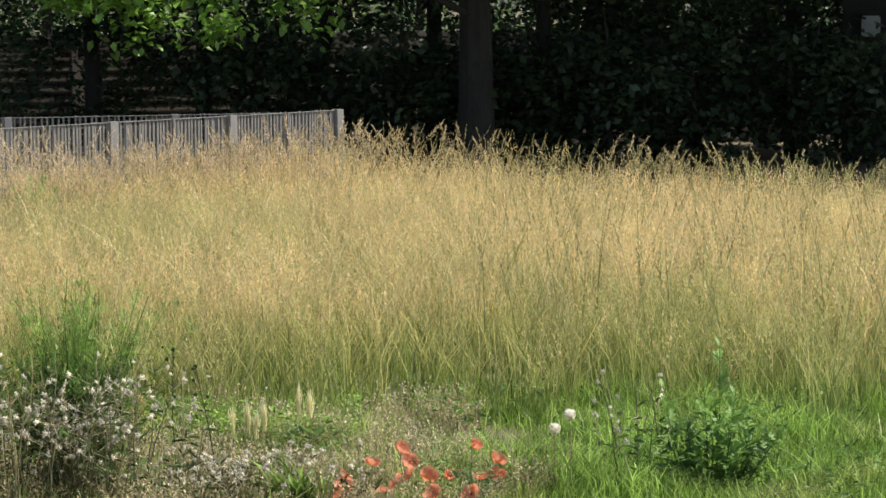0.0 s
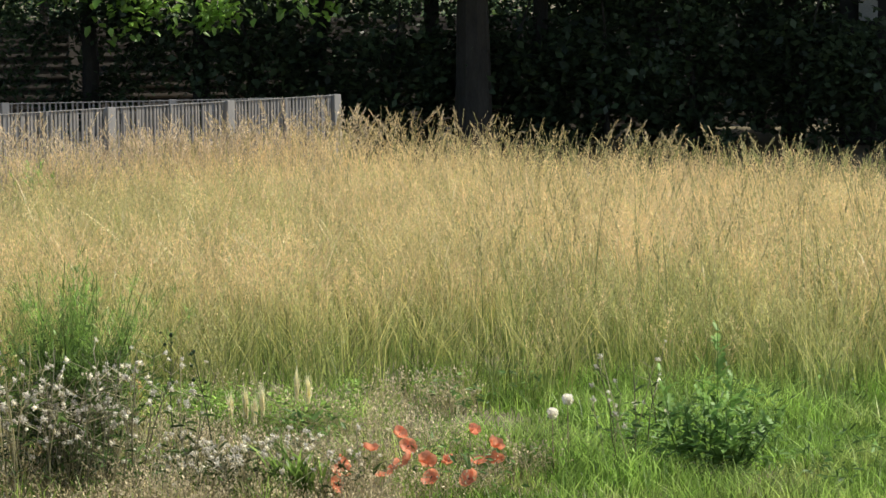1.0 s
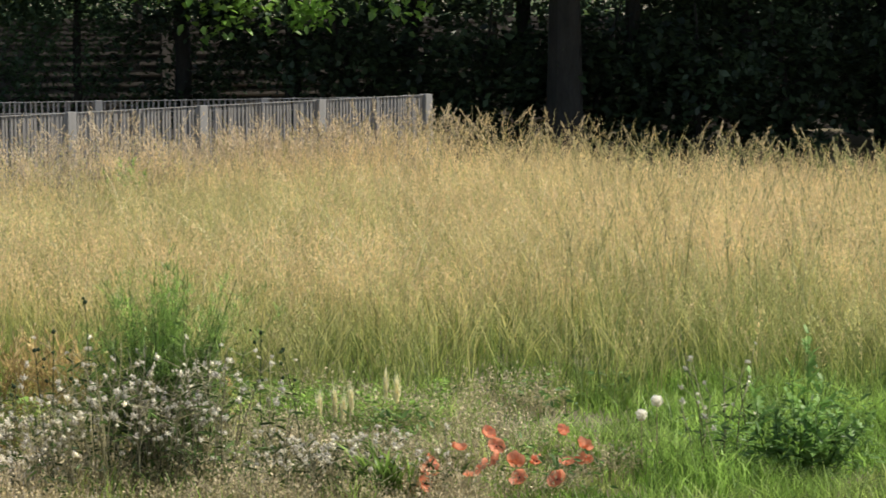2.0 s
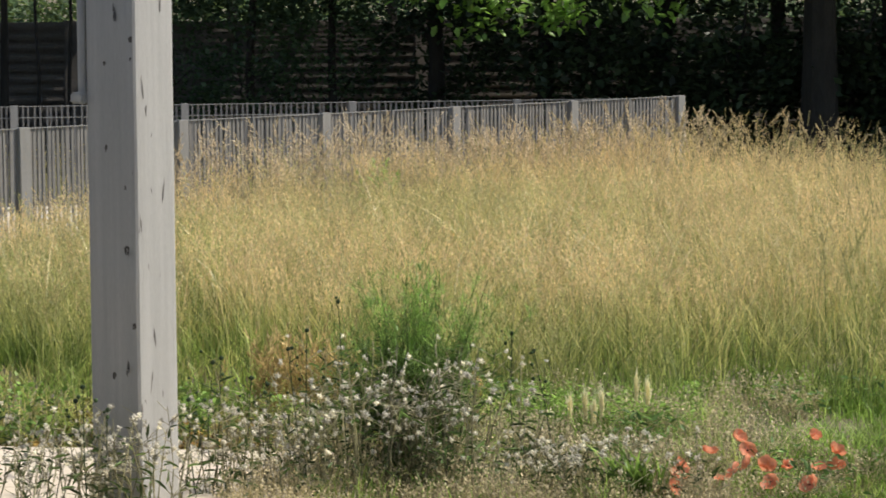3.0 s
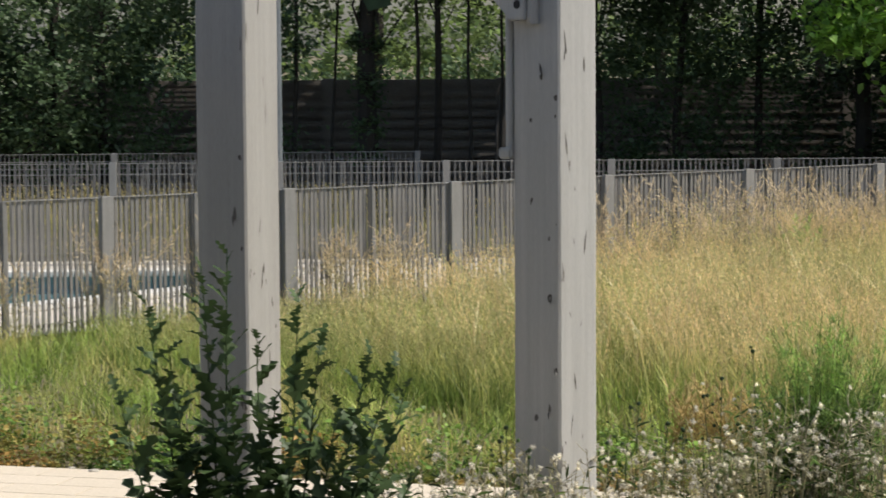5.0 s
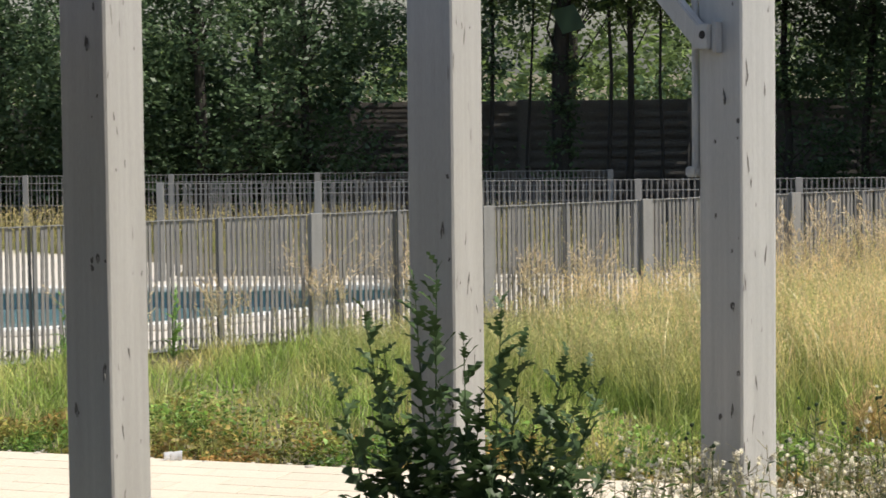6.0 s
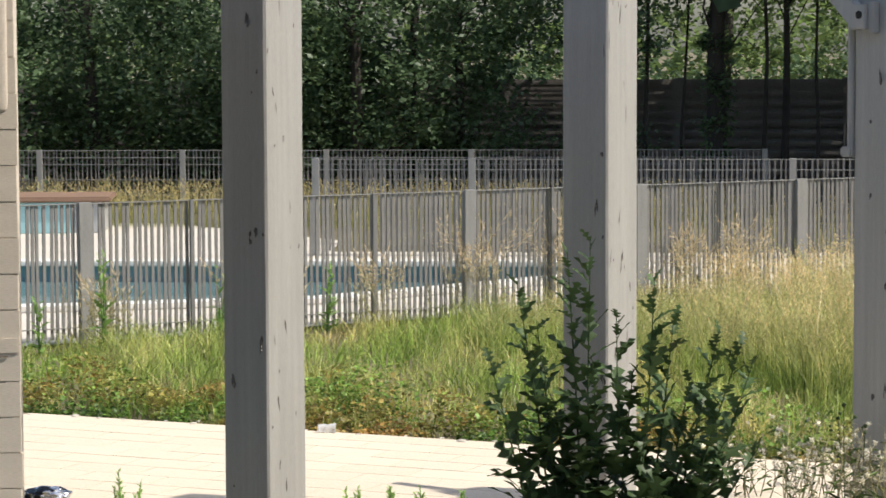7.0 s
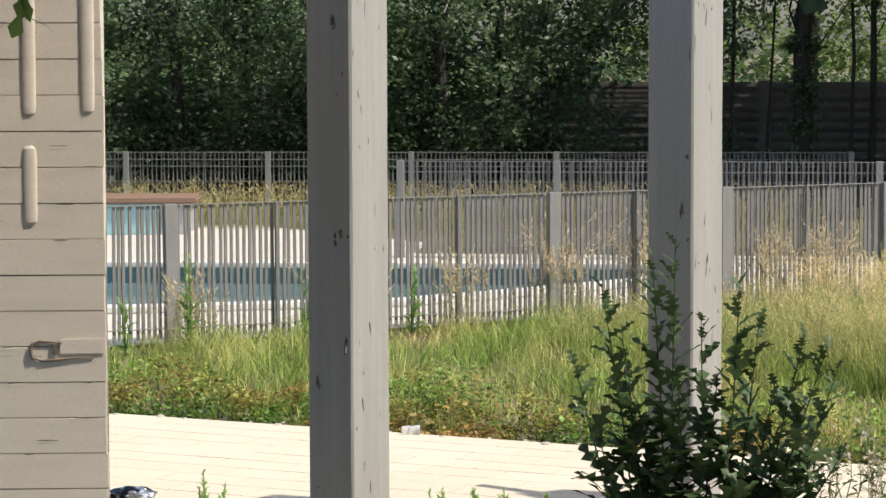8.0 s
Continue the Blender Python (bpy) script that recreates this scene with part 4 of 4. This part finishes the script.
def leafy_weed(name, label, stems, mat, size, every, stem_mat, group="", thick=0.006, broad=1.0, lobes=4):
    """Upright stems (base, tip) with lobed leaves all the way up."""
    base = Vector((stems[0][0][0], stems[0][0][1], 0))
    ob = thing(name, label, "weed", base, group=group)
    kinds = [lobed_mesh(size * f, size * f * broad * g, lobes, mat, c) for f, g, c in ((1.0, 0.25, 0.3), (0.8, 0.27, 0.15), (0.55, 0.29, 0.4), (0.36, 0.32, 0.1))]
    for a, e in stems:
        a, e = Vector(a) - base, Vector(e) - base
        bm = bmesh.new()
        m = (a + e) / 2 + Vector((random.uniform(-0.03, 0.03), random.uniform(-0.03, 0.03), 0))
        tube(bm, [a, m, e], [thick, thick * 0.8, thick * 0.35], 6)
        part("stem", bm, stem_mat, ob)
        n = int((e - a).length / every)
        for i in range(n):
            s = (i + random.uniform(0.2, 0.8)) / n
            q = a.lerp(m, s * 2) if s < 0.5 else m.lerp(e, s * 2 - 1)
            k = 0 if s < 0.45 else 1 if s < 0.7 else 2 if s < 0.88 else 3
            up = random.uniform(15, 65) if s < 0.6 else random.uniform(40, 80)
            share("leaf", kinds[k], ob, Matrix.Translation(q) @ pose(0, 0, 0, 0, 0, random.uniform(0, 360)) @ pose(0, 0, 0, up, random.uniform(-25, 25), 0))
    return ob


def strap_tuft(x, y):
    ob = thing("leafy_tuft", "upright tuft of pointed green strap leaves beside the poppies", "weed", (x, y, 0))
    b = np.concatenate([rng.normal(0, 0.055, (85, 2)), np.full((85, 1), -0.02)], 1)
    v, t, _, _ = blades(b, rng.uniform(0.14, 0.31, 85), rng.uniform(0.014, 0.026, 85), np.abs(rng.normal(0.15, 0.18, 85)), 0.35, 4)
    tagged(from_arrays("strap_leaves", v, t, greens, ob), kind="stuff")


random.seed(5)
herbs()
poppies()
seed_clock(0.629, 12.985, 0.363)
seed_clock(0.548, 12.888, 0.308)
feathery_bush()
fluffy_thistle("seeding_thistle", "greyish thistle stalks with silvery seed heads by the path", -1.9, 12.5, 0.68, 0.72, 115, 5)
fluffy_thistle("seeding_thistle", "tangle of dry thistle stalks with fluffy heads at the path's end", -2.5, 12.25, 0.45, 0.46, 55, 5)
fluffy_thistle("seeding_thistle", "silvery seeding weeds at the foot of a timber post", -3.15, 11.5, 0.6, 0.54, 70, 5)
fluffy_thistle("seeding_thistle", "low tangled seeding weeds over the path", -3.75, 12.3, 0.6, 0.28, 20, 4)
fluffy_thistle("seeding_thistle", "few thin thistle stalks with white fluff in green grass", 0.92, 12.97, 0.22, 0.66, 9, 3)
fluffy_thistle("seeding_thistle", "low dry herbs with white fluffy heads", -1.05, 12.5, 0.8, 0.24, 95, 3)
tips = [(-4.29, 9.83, 1.37), (-4.28, 10.05, 1.16), (-4.1, 10.0, 1.51), (-4.02, 10.1, 1.58), (-3.85, 10.0, 1.23), (-3.69, 10.1, 1.41), (-3.66, 10.29, 1.2), (-3.42, 10.26, 1.14),
        (-3.29, 10.2, 1.09), (-3.29, 10.38, 0.98), (-4.37, 9.68, 1.03), (-4.18, 9.9, 1.0), (-3.95, 9.95, 1.0), (-3.8, 10.1, 0.95), (-3.55, 10.2, 0.9), (-4.15, 9.95, 0.8), (-3.7, 10.0, 0.75), (-3.5, 10.1, 0.7), (-3.35, 10.2, 0.65), (-4.3, 9.8, 0.7), (-4.0, 9.9, 0.6), (-3.6, 9.9, 0.55), (-3.2, 10.2, 0.6)]
leafy_weed("prickly_lettuce", "tall dark lobed-leaf weed in front of a timber post",
           [((-3.92 + (x + 3.9) * 0.55, 10.05 + (y - 10.05) * 0.5, 0.0), (x, y, z)) for x, y, z in tips], lettuce_leaf, 0.21, 0.044, lettuce_leaf, broad=1.25, lobes=3)
leafy_weed("green_thistle", "bushy green thistle standing in short grass",
           [((1.34 + (x - 1.36) * 0.4, 12.85, 0.0), (x, y, z)) for x, y, z in ((1.36, 12.83, 0.77), (1.07, 12.86, 0.54), (1.55, 12.81, 0.43), (1.69, 12.79, 0.35), (1.2, 12.84, 0.34), (1.28, 12.84, 0.57),
                                                                              (1.44, 12.82, 0.52), (1.6, 12.9, 0.3), (1.1, 12.8, 0.36), (1.4, 12.75, 0.4), (1.5, 12.7, 0.3), (1.3, 12.7, 0.42))], weed_leaf, 0.15, 0.04, weed_leaf, thick=0.004)
at, _ = cloud((1.38, 12.85, 0.2), (0.42, 0.18, 0.24), 450, 50, 0.08)
tagged(from_arrays("thistle_leaves", *leaves(at[at[:, 2] > 0], 0.055, -0.2, 0.32), weed_leaf), "low green thistle leaves in the short grass", "weed", kind="stuff")
strap_tuft(-0.71, 12.47)
for x, y, h in FENCE_WEEDS:
    leafy_weed("fence_weed", "upright green weed growing along the slatted fence", [((x, y, 0), (x + random.gauss(0, 0.05), y, h * random.uniform(0.6, 1))) for _ in range(3)], weed_leaf, 0.13, 0.06, weed_leaf, "fence weeds")
for x, y in ((-6.0, 9.0), (-5.85, 8.95), (-5.35, 10.2), (-5.2, 10.3), (-5.05, 10.35), (-4.85, 10.45)):
    leafy_weed("path_sprig", "small upright green sprig at the edge of the path", [((x, y, 0), (x + random.gauss(0, 0.02), y, random.uniform(0.36, 0.5) if x < -5.8 else random.uniform(0.2, 0.27))) for _ in range(3)],
               sprig_leaf, 0.065, 0.009, sprig_leaf, "path sprigs")


barley_straw = plant("barley_straw", (0.95, 0.88, 0.58), (0.97, 0.92, 0.66), 0.0, 0.4, 0.5, 0.15, tone=0.05)


def barley(x, y, z):
    ob = thing("barley_ear", "pale ripe ear of wild barley with long awns", "grass", (x, y, 0), group="barley ears")
    bm = bmesh.new()
    stalk(bm, (0, 0, -0.02), (0, 0, z - 0.06), 0.002, 0.004)
    part("stem", bm, dry_stalk, ob)
    b = np.tile(np.array([[0, 0, z - 0.07]]), (110, 1)) + rng.normal(0, 0.005, (110, 3)) + np.array([0, 0, 1.0]) * rng.uniform(0, 0.07, (110, 1))
    v, t, _, _ = blades(b, rng.uniform(0.06, 0.14, 110), 0.005, rng.normal(0, 0.11, 110), 0.06, 2)
    tagged(from_arrays("awn_tuft", v, t, barley_straw, ob), kind="stuff")


for x, y, z in ((-1.13, 13.9, 0.17), (-1.05, 13.92, 0.19), (-0.96, 13.9, 0.2), (-0.78, 13.98, 0.28), (-0.72, 14.0, 0.25), (-1.0, 13.85, 0.16)):
    barley(x, y, z)


# pale grass tufts along the fence
def tuft(x, y, h, n, label):
    b = np.array([[x, y, -0.02]]) + np.concatenate([rng.normal(0, 0.13, (n, 2)), np.zeros((n, 1))], 1)
    v, t, tip, way = blades(b, rng.uniform(0.5, 1, n) * h, 0.005, rng.normal(0, 0.2, n), 0.22, 4)
    v2, t2 = plumes(tip, way, 24, 0.28, 0.65, 0.05, 0.009)
    tagged(from_arrays("grass_tuft", *joined((v, t), (v2, t2)), tuft_straw), label, "grass", "grass tufts")


tuft_straw = plant("pale_tuft", (0.34, 0.34, 0.14), (0.74, 0.60, 0.42), 0.1, 0.7, 0.45, 0.2)
for x, y, h, n in ((-9.05, 20.1, 1.05, 70), (-8.55, 20.9, 1.15, 60), (-7.6, 21.9, 0.9, 60), (-7.1, 22.3, 0.95, 40), (-3.2, 27.2, 1.0, 60), (-2.9, 27.7, 1.05, 60), (-3.7, 26.4, 1.0, 50), (-2.3, 28.6, 1.0, 50),
                   (-2.6, 28.2, 1.0, 40), (-1.8, 29.2, 0.95, 40), (-4.1, 25.8, 0.9, 40), (-9.5, 19.2, 0.8, 30), (-10.1, 18.1, 0.8, 40), (-10.9, 16.9, 0.75, 40)):
    tuft(x, y, h, n, "pale dry grass tuft growing at the fence")
for k in range(16):
    c = CORNER + step * (0.25 + k * 0.27) + Vector((0.84, -0.54)) * random.uniform(0.35, 0.9)
    tuft(c.x, c.y, random.uniform(1.05, 1.36), 44, "pale feathery grass tuft before the slatted fence")
leafy_weed("fence_weed", "green leafy weed against the far slatted fence", [((-3.9, 25.4, 0), (-3.9 + random.gauss(0, 0.15), 25.4, random.uniform(0.6, 0.95))) for _ in range(7)], weed_leaf, 0.2, 0.07, weed_leaf, "fence weeds")


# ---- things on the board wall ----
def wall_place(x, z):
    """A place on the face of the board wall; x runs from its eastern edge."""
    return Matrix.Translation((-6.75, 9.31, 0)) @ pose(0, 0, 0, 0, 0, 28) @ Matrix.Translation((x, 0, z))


def wall_batten(x, z0, z1):
    ob = thing("wall_batten", "rounded cream wooden batten fixed upright on the board wall", "batten", group="wall battens")
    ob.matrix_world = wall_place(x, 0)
    bm = bmesh.new()
    tube(bm, [(0, 0, z0), (0, 0, z0 + 0.015), (0, 0, z0 + 0.05), (0, 0, z1 - 0.05), (0, 0, z1 - 0.015), (0, 0, z1)], [0.014, 0.03, 0.035, 0.035, 0.03, 0.014], 20)
    bmesh.ops.scale(bm, vec=(1, 0.34, 1), verts=bm.verts)
    part("bar", bm, wall_paint, ob)


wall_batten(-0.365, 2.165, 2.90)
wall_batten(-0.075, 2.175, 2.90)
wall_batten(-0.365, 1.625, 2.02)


def latch():
    ob = thing("wall_latch", "worn wooden latch block with rusty hook on the board wall", "latch")
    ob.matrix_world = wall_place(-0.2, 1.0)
    part("block", box(bmesh.new(), -0.03, 0.19, -0.006, 0.0, -0.02, 0.055, 0.002), wall_paint, ob)
    bm = bmesh.new()
    tube(bm, [(-0.02, -0.006, 0.035), (-0.13, -0.006, 0.045), (-0.165, -0.006, 0.03), (-0.175, -0.006, 0.0), (-0.165, -0.006, -0.04), (-0.12, -0.006, -0.055), (0.14, -0.005, -0.035)], [0.004, 0.006, 0.009, 0.010, 0.009, 0.006, 0.003], 8)
    part("hook", bm, rust, ob, "rusty wire hook")
    part("staple", box(bmesh.new(), -0.065, -0.04, -0.012, 0.0, -0.025, 0.03, 0.003), rust, ob)


rust = surface("rusty_iron", (0.10, 0.07, 0.05), (0.24, 0.18, 0.13), 14, 80, 0.9)
latch()


def hanging_twig():
    ob = thing("hanging_twig", "green leaf on a twig before the board wall", "twig", (-6.68, 8.57, 2.6))
    bm = bmesh.new()
    stalk(bm, (-0.1, 0, 0.4), (0.0, 0, 0.05), 0.003)
    stalk(bm, (0.0, 0, 0.05), (0.14, 0.02, -0.02), 0.002)
    part("stem", bm, weed_leaf, ob)
    me = lobed_mesh(0.2, 0.06, 2, weed_leaf, 0.2)
    share("leaf", me, ob, pose(0.0, 0, 0.14, -80, 20, 20))
    share("leaf", me, ob, pose(-0.06, 0, 0.2, -75, -30, -20))


hanging_twig()


# ---- beyond the fences ----
def pool_box():
    ob = thing("pool_cabinet", "pale blue pool cabinet with a brown timber lid", "cabinet", (-18.35, 28.6, 0), 28)
    part("body", box(bmesh.new(), -3.2, -0.25, 0.0, 1.2, 0.0, 0.42, 0.01), blue_paint, ob)
    part("end_panel", box(bmesh.new(), -0.246, 0.15, 0.02, 1.15, 0.0, 0.415, 0.01), metal_plain, ob, "grey end panel")
    part("lid", box(bmesh.new(), -3.3, 0.25, -0.08, 1.25, 0.425, 0.495, 0.02), timber, ob, "brown timber lid")


pool_box()


pole_paint = surface("blue_grey_pole_paint", (0.11, 0.13, 0.145), (0.17, 0.19, 0.205), 4, 60, 0.6, bump=0.1)


def lamp_pole():
    ob = thing("lamp_pole", "slim bluish grey metal lamp pole behind the fence", "pole", (-11.51, 30.93, 0))
    bm = bmesh.new()
    tube(bm, [(0, 0, 0), (0, 0, 0.5), (0, 0, 5.5)], [0.065, 0.055, 0.045], 14)
    part("shaft", bm, pole_paint, ob)
    bm = bmesh.new()
    box(bm, -0.1, 0.1, -0.1, 0.1, 0, 0.02, 0.004)
    part("base_plate", bm, metal_plain, ob)


lamp_pole()


def gate_pillar():
    ob = thing("gate_pillar", "timber pillar at the wall, deep shade put into its colour", "pillar", (6.35, 39.6, 0), -9)
    # timber shaft painted near-black in place of the shade on it
    part("shaft", box(bmesh.new(), -0.33, 0.75, 0, 0.5, 0, 4.2, 0.02), dark_iron_and_shade, ob)
    lamp = thing("wall_lantern", "pale box lantern fixed to a dark pillar", "lantern", (6.42, 39.45, 1.82), -9)
    pale = surface("pale_lantern_glass", (0.26, 0.26, 0.24), (0.34, 0.34, 0.32), 6, 40, 0.4)
    part("body", box(bmesh.new(), -0.14, 0.14, -0.1, 0.14, 0.05, 0.36, 0.02), pale, lamp)
    part("cap", box(bmesh.new(), -0.16, 0.16, -0.12, 0.14, 0.37, 0.42, 0.012), dark_iron_and_shade, lamp)
    part("foot", box(bmesh.new(), -0.15, 0.15, -0.11, 0.14, 0.0, 0.045, 0.01), dark_iron_and_shade, lamp)


gate_pillar()


# ---- litter and stones by the path ----
def cup():
    ob = thing("plastic_cup", "crumpled clear plastic cup lying by the path", "litter", (-7.10, 13.36, 0.035), 25)
    m, nt, out = material("clear_plastic")
    b = nt.nodes.new("ShaderNodeBsdfPrincipled")
    b.inputs["Base Color"].default_value = (0.85, 0.86, 0.88, 1)
    b.inputs["Roughness"].default_value = 0.15
    b.inputs["Alpha"].default_value = 0.45
    nt.links.new(b.outputs[0], out.inputs[0])
    bm = bmesh.new()
    tube(bm, [(-0.06, 0, 0), (-0.055, 0, 0), (-0.02, 0.006, 0.004), (0.0, 0, -0.004), (0.03, 0, 0.003), (0.055, 0, 0)], [0.02, 0.026, 0.026, 0.031, 0.029, 0.034], 14)
    part("body", bm, m, ob)
    bm = bmesh.new()
    tube(bm, [(0.052, 0, 0), (0.057, 0, 0)], [0.036, 0.036], 14)
    part("rim", bm, m, ob)


cup()
stone_grey = surface("pale_stone", (0.36, 0.33, 0.28), (0.52, 0.48, 0.41), 8, 60, 0.9)
random.seed(9)
kinds = []
for _ in range(4):
    bm = bmesh.new()
    bmesh.ops.create_icosphere(bm, subdivisions=2, radius=1.0)
    for v in bm.verts:
        v.co *= 1 + 0.25 * noise.noise(v.co * 1.3 + Vector((random.random() * 9, 0, 0)))
        v.co.z *= 0.55
    me = bpy.data.meshes.new("stone")
    bm.to_mesh(me)
    bm.free()
    me.materials.append(stone_grey)
    kinds.append(me)
for i in range(46):
    x = random.uniform(-10.5, -2.5)
    r = random.uniform(0.008, 0.03)
    o = new("stone", kinds[i % 4])
    o.matrix_world = pose(x, 13.38 + random.gauss(0, 0.05), r * 0.3, 0, 0, random.uniform(0, 360)) @ Matrix.Diagonal((r * 1.3, r, r, 1))
    tagged(o, "small pale stone at the edge of the path", "stone", "path stones")


# thin dark stalks with buds by the path
def bud_stalk(x, y, z):
    ob = thing("knapweed", "thin dark stalk with small buds by the path", "weed", (x, y, 0), group="knapweeds")
    bm = bmesh.new()
    m = stalk(bm, (random.gauss(0, 0.05), 0, -0.02), (0, 0, z), 0.004, 0.02)
    for _ in range(4):
        q = m.lerp(Vector((0, 0, z)), random.uniform(0, 0.9))
        t = q + Vector((random.gauss(0, 0.05), random.gauss(0, 0.03), random.uniform(0.03, 0.09)))
        stalk(bm, q, t, 0.002, 0.004)
        bmesh.ops.create_icosphere(bm, subdivisions=1, radius=random.uniform(0.007, 0.012), matrix=Matrix.Translation(t))
    bmesh.ops.create_icosphere(bm, subdivisions=1, radius=0.013, matrix=pose(0, 0, z))
    part("stem", bm, lettuce_leaf, ob)


random.seed(21)
for x, y, z in ((-2.15, 12.52, 0.91), (-2.3, 12.49, 0.77), (-2.71, 12.41, 0.64), (-2.39, 12.47, 0.68), (-2.57, 12.44, 0.54), (-2.75, 12.4, 0.62), (-2.5, 12.5, 0.5), (-3.1, 11.3, 0.66), (-3.0, 11.35, 0.55),
                (-2.85, 12.3, 0.45), (-3.3, 11.9, 0.5), (-1.35, 13.0, 0.7), (-1.25, 13.1, 0.6)):
    bud_stalk(x, y, z)
russet = plant("russet_stalks", (0.38, 0.27, 0.10), (0.68, 0.52, 0.25), 0.1, 0.45, 0.4, 0.3)
tuft_straw = russet
for x, y in ((-2.75, 14.9), (-2.6, 14.8), (-2.9, 15.1)):
    tuft(x, y, 0.5, 32, "russet dry stalks standing in green grass")


def back_grass():
    """Dry grass along the foot of the two farther fences."""
    k = rng.uniform(0, 1, 5200)[:, None]
    far = np.array([[-11.0, 33.6]]) * (1 - k) + np.array([[-24.0, 28.9]]) * k + rng.normal(0, 0.35, (5200, 2)) + np.array([[0.2, -0.5]])
    k = rng.uniform(0, 1, 2600)[:, None]
    mid = np.array([[-1.6, 31.6]]) * (1 - k) + np.array([[-13.6, 27.3]]) * k + rng.normal(0, 0.25, (2600, 2)) + np.array([[-0.2, 0.7]])
    b = np.concatenate([far, mid])
    b = np.concatenate([b, np.full((len(b), 1), -0.02)], 1)
    v, t, tip, way = blades(b, rng.uniform(0.25, 0.72, len(b)), 0.006, rng.normal(0, 0.2, len(b)), 0.3)
    v2, t2 = plumes(tip, way, 5, 0.15, 0.5, 0.04, 0.009)
    tagged(from_arrays("fence_foot_grass", *joined((v, t), (v2, t2)), back_straw), "dry yellow grass along the foot of the far fences", "grass", kind="stuff")


back_straw = plant("back_straw", (0.30, 0.33, 0.11), (0.62, 0.52, 0.26), 0.05, 0.5, 0.45, 0.35)
back_grass()


# ---- paving slabs of the path ----
def paving_slabs():
    """Small rectangular slabs in staggered rows, with open joints."""
    path = bpy.data.objects["pavement"]
    meshes = []
    for _ in range(3):
        bm = box(bmesh.new(), -0.2485, 0.2485, -0.1385, 0.1385, 0.0, 0.006, 0.002)
        me = bpy.data.meshes.new("paving_slab")
        bm.to_mesh(me)
        bm.free()
        me.materials.append(slab_stone)
        meshes.append(me)
    for row in range(10):
        y = 10.74 + row * 0.28
        for i in range(14):
            x = -9.4 + i * 0.5 + (row % 2) * 0.25
            share("paving_slab", random.choice(meshes), path, pose(x, y, 0.0015 + random.uniform(0, 0.0015), random.gauss(0, 0.06), random.gauss(0, 0.06), random.gauss(0, 0.2)))


slab_stone, nt, out = material("sandy_paving_slab")
b = node(nt, "ShaderNodeBsdfPrincipled", Roughness=0.85)
info = nt.nodes.new("ShaderNodeObjectInfo")
tone = ramp(nt, info.outputs["Random"], [(0.0, (0.58, 0.50, 0.385)), (1.0, (0.64, 0.555, 0.435))])
fleck = noised(nt, 70, 5)
nt.links.new(mixed(nt, 0.4, tone, ramp(nt, fleck, [(0.3, (0.48, 0.41, 0.31)), (0.7, (0.72, 0.63, 0.50))])), b.inputs["Base Color"])
bp = node(nt, "ShaderNodeBump", Strength=0.25, Distance=0.004)
nt.links.new(fleck, bp.inputs["Height"])
nt.links.new(bp.outputs[0], b.inputs["Normal"])
nt.links.new(b.outputs[0], out.inputs[0])
random.seed(31)
paving_slabs()


# ---- crumpled bag on the path ----
def foil_bag():
    """A crumpled silver and black bag lying on the path."""
    ob = thing("foil_bag", "crumpled silver and black foil bag lying on the path", "litter", (-7.36, 10.47, 0.0), 12)
    bm = bmesh.new()
    bmesh.ops.create_icosphere(bm, subdivisions=4, radius=1.0)
    for v in bm.verts:
        fold = 0.22 * noise.noise(v.co * 2.2) + 0.12 * abs(noise.noise(v.co * 5.0 + Vector((4, 1, 2))))
        v.co = v.co * (1 + fold)
        v.co = Vector((v.co.x * 0.125, v.co.y * 0.08, max(0.008, 0.045 + v.co.z * 0.045)))
    part("body", bm, foil, ob)
    bm = bmesh.new()
    bmesh.ops.create_grid(bm, x_segments=6, y_segments=4, size=1.0)
    for v in bm.verts:
        v.co = Vector((-0.14 + v.co.x * 0.05, v.co.y * 0.06, 0.03 + 0.015 * noise.noise(v.co * 3.0) + 0.012 * v.co.x))
    part("torn_flap", bm, foil, ob)


foil, nt, out = material("silver_black_foil")
b = node(nt, "ShaderNodeBsdfPrincipled", Roughness=0.25, Metallic=0.9)
nt.links.new(ramp(nt, noised(nt, 9.0, 2), [(0.47, (0.03, 0.03, 0.035)), (0.53, (0.72, 0.72, 0.74))]), b.inputs["Base Color"])
nt.links.new(b.outputs[0], out.inputs[0])
foil_bag()
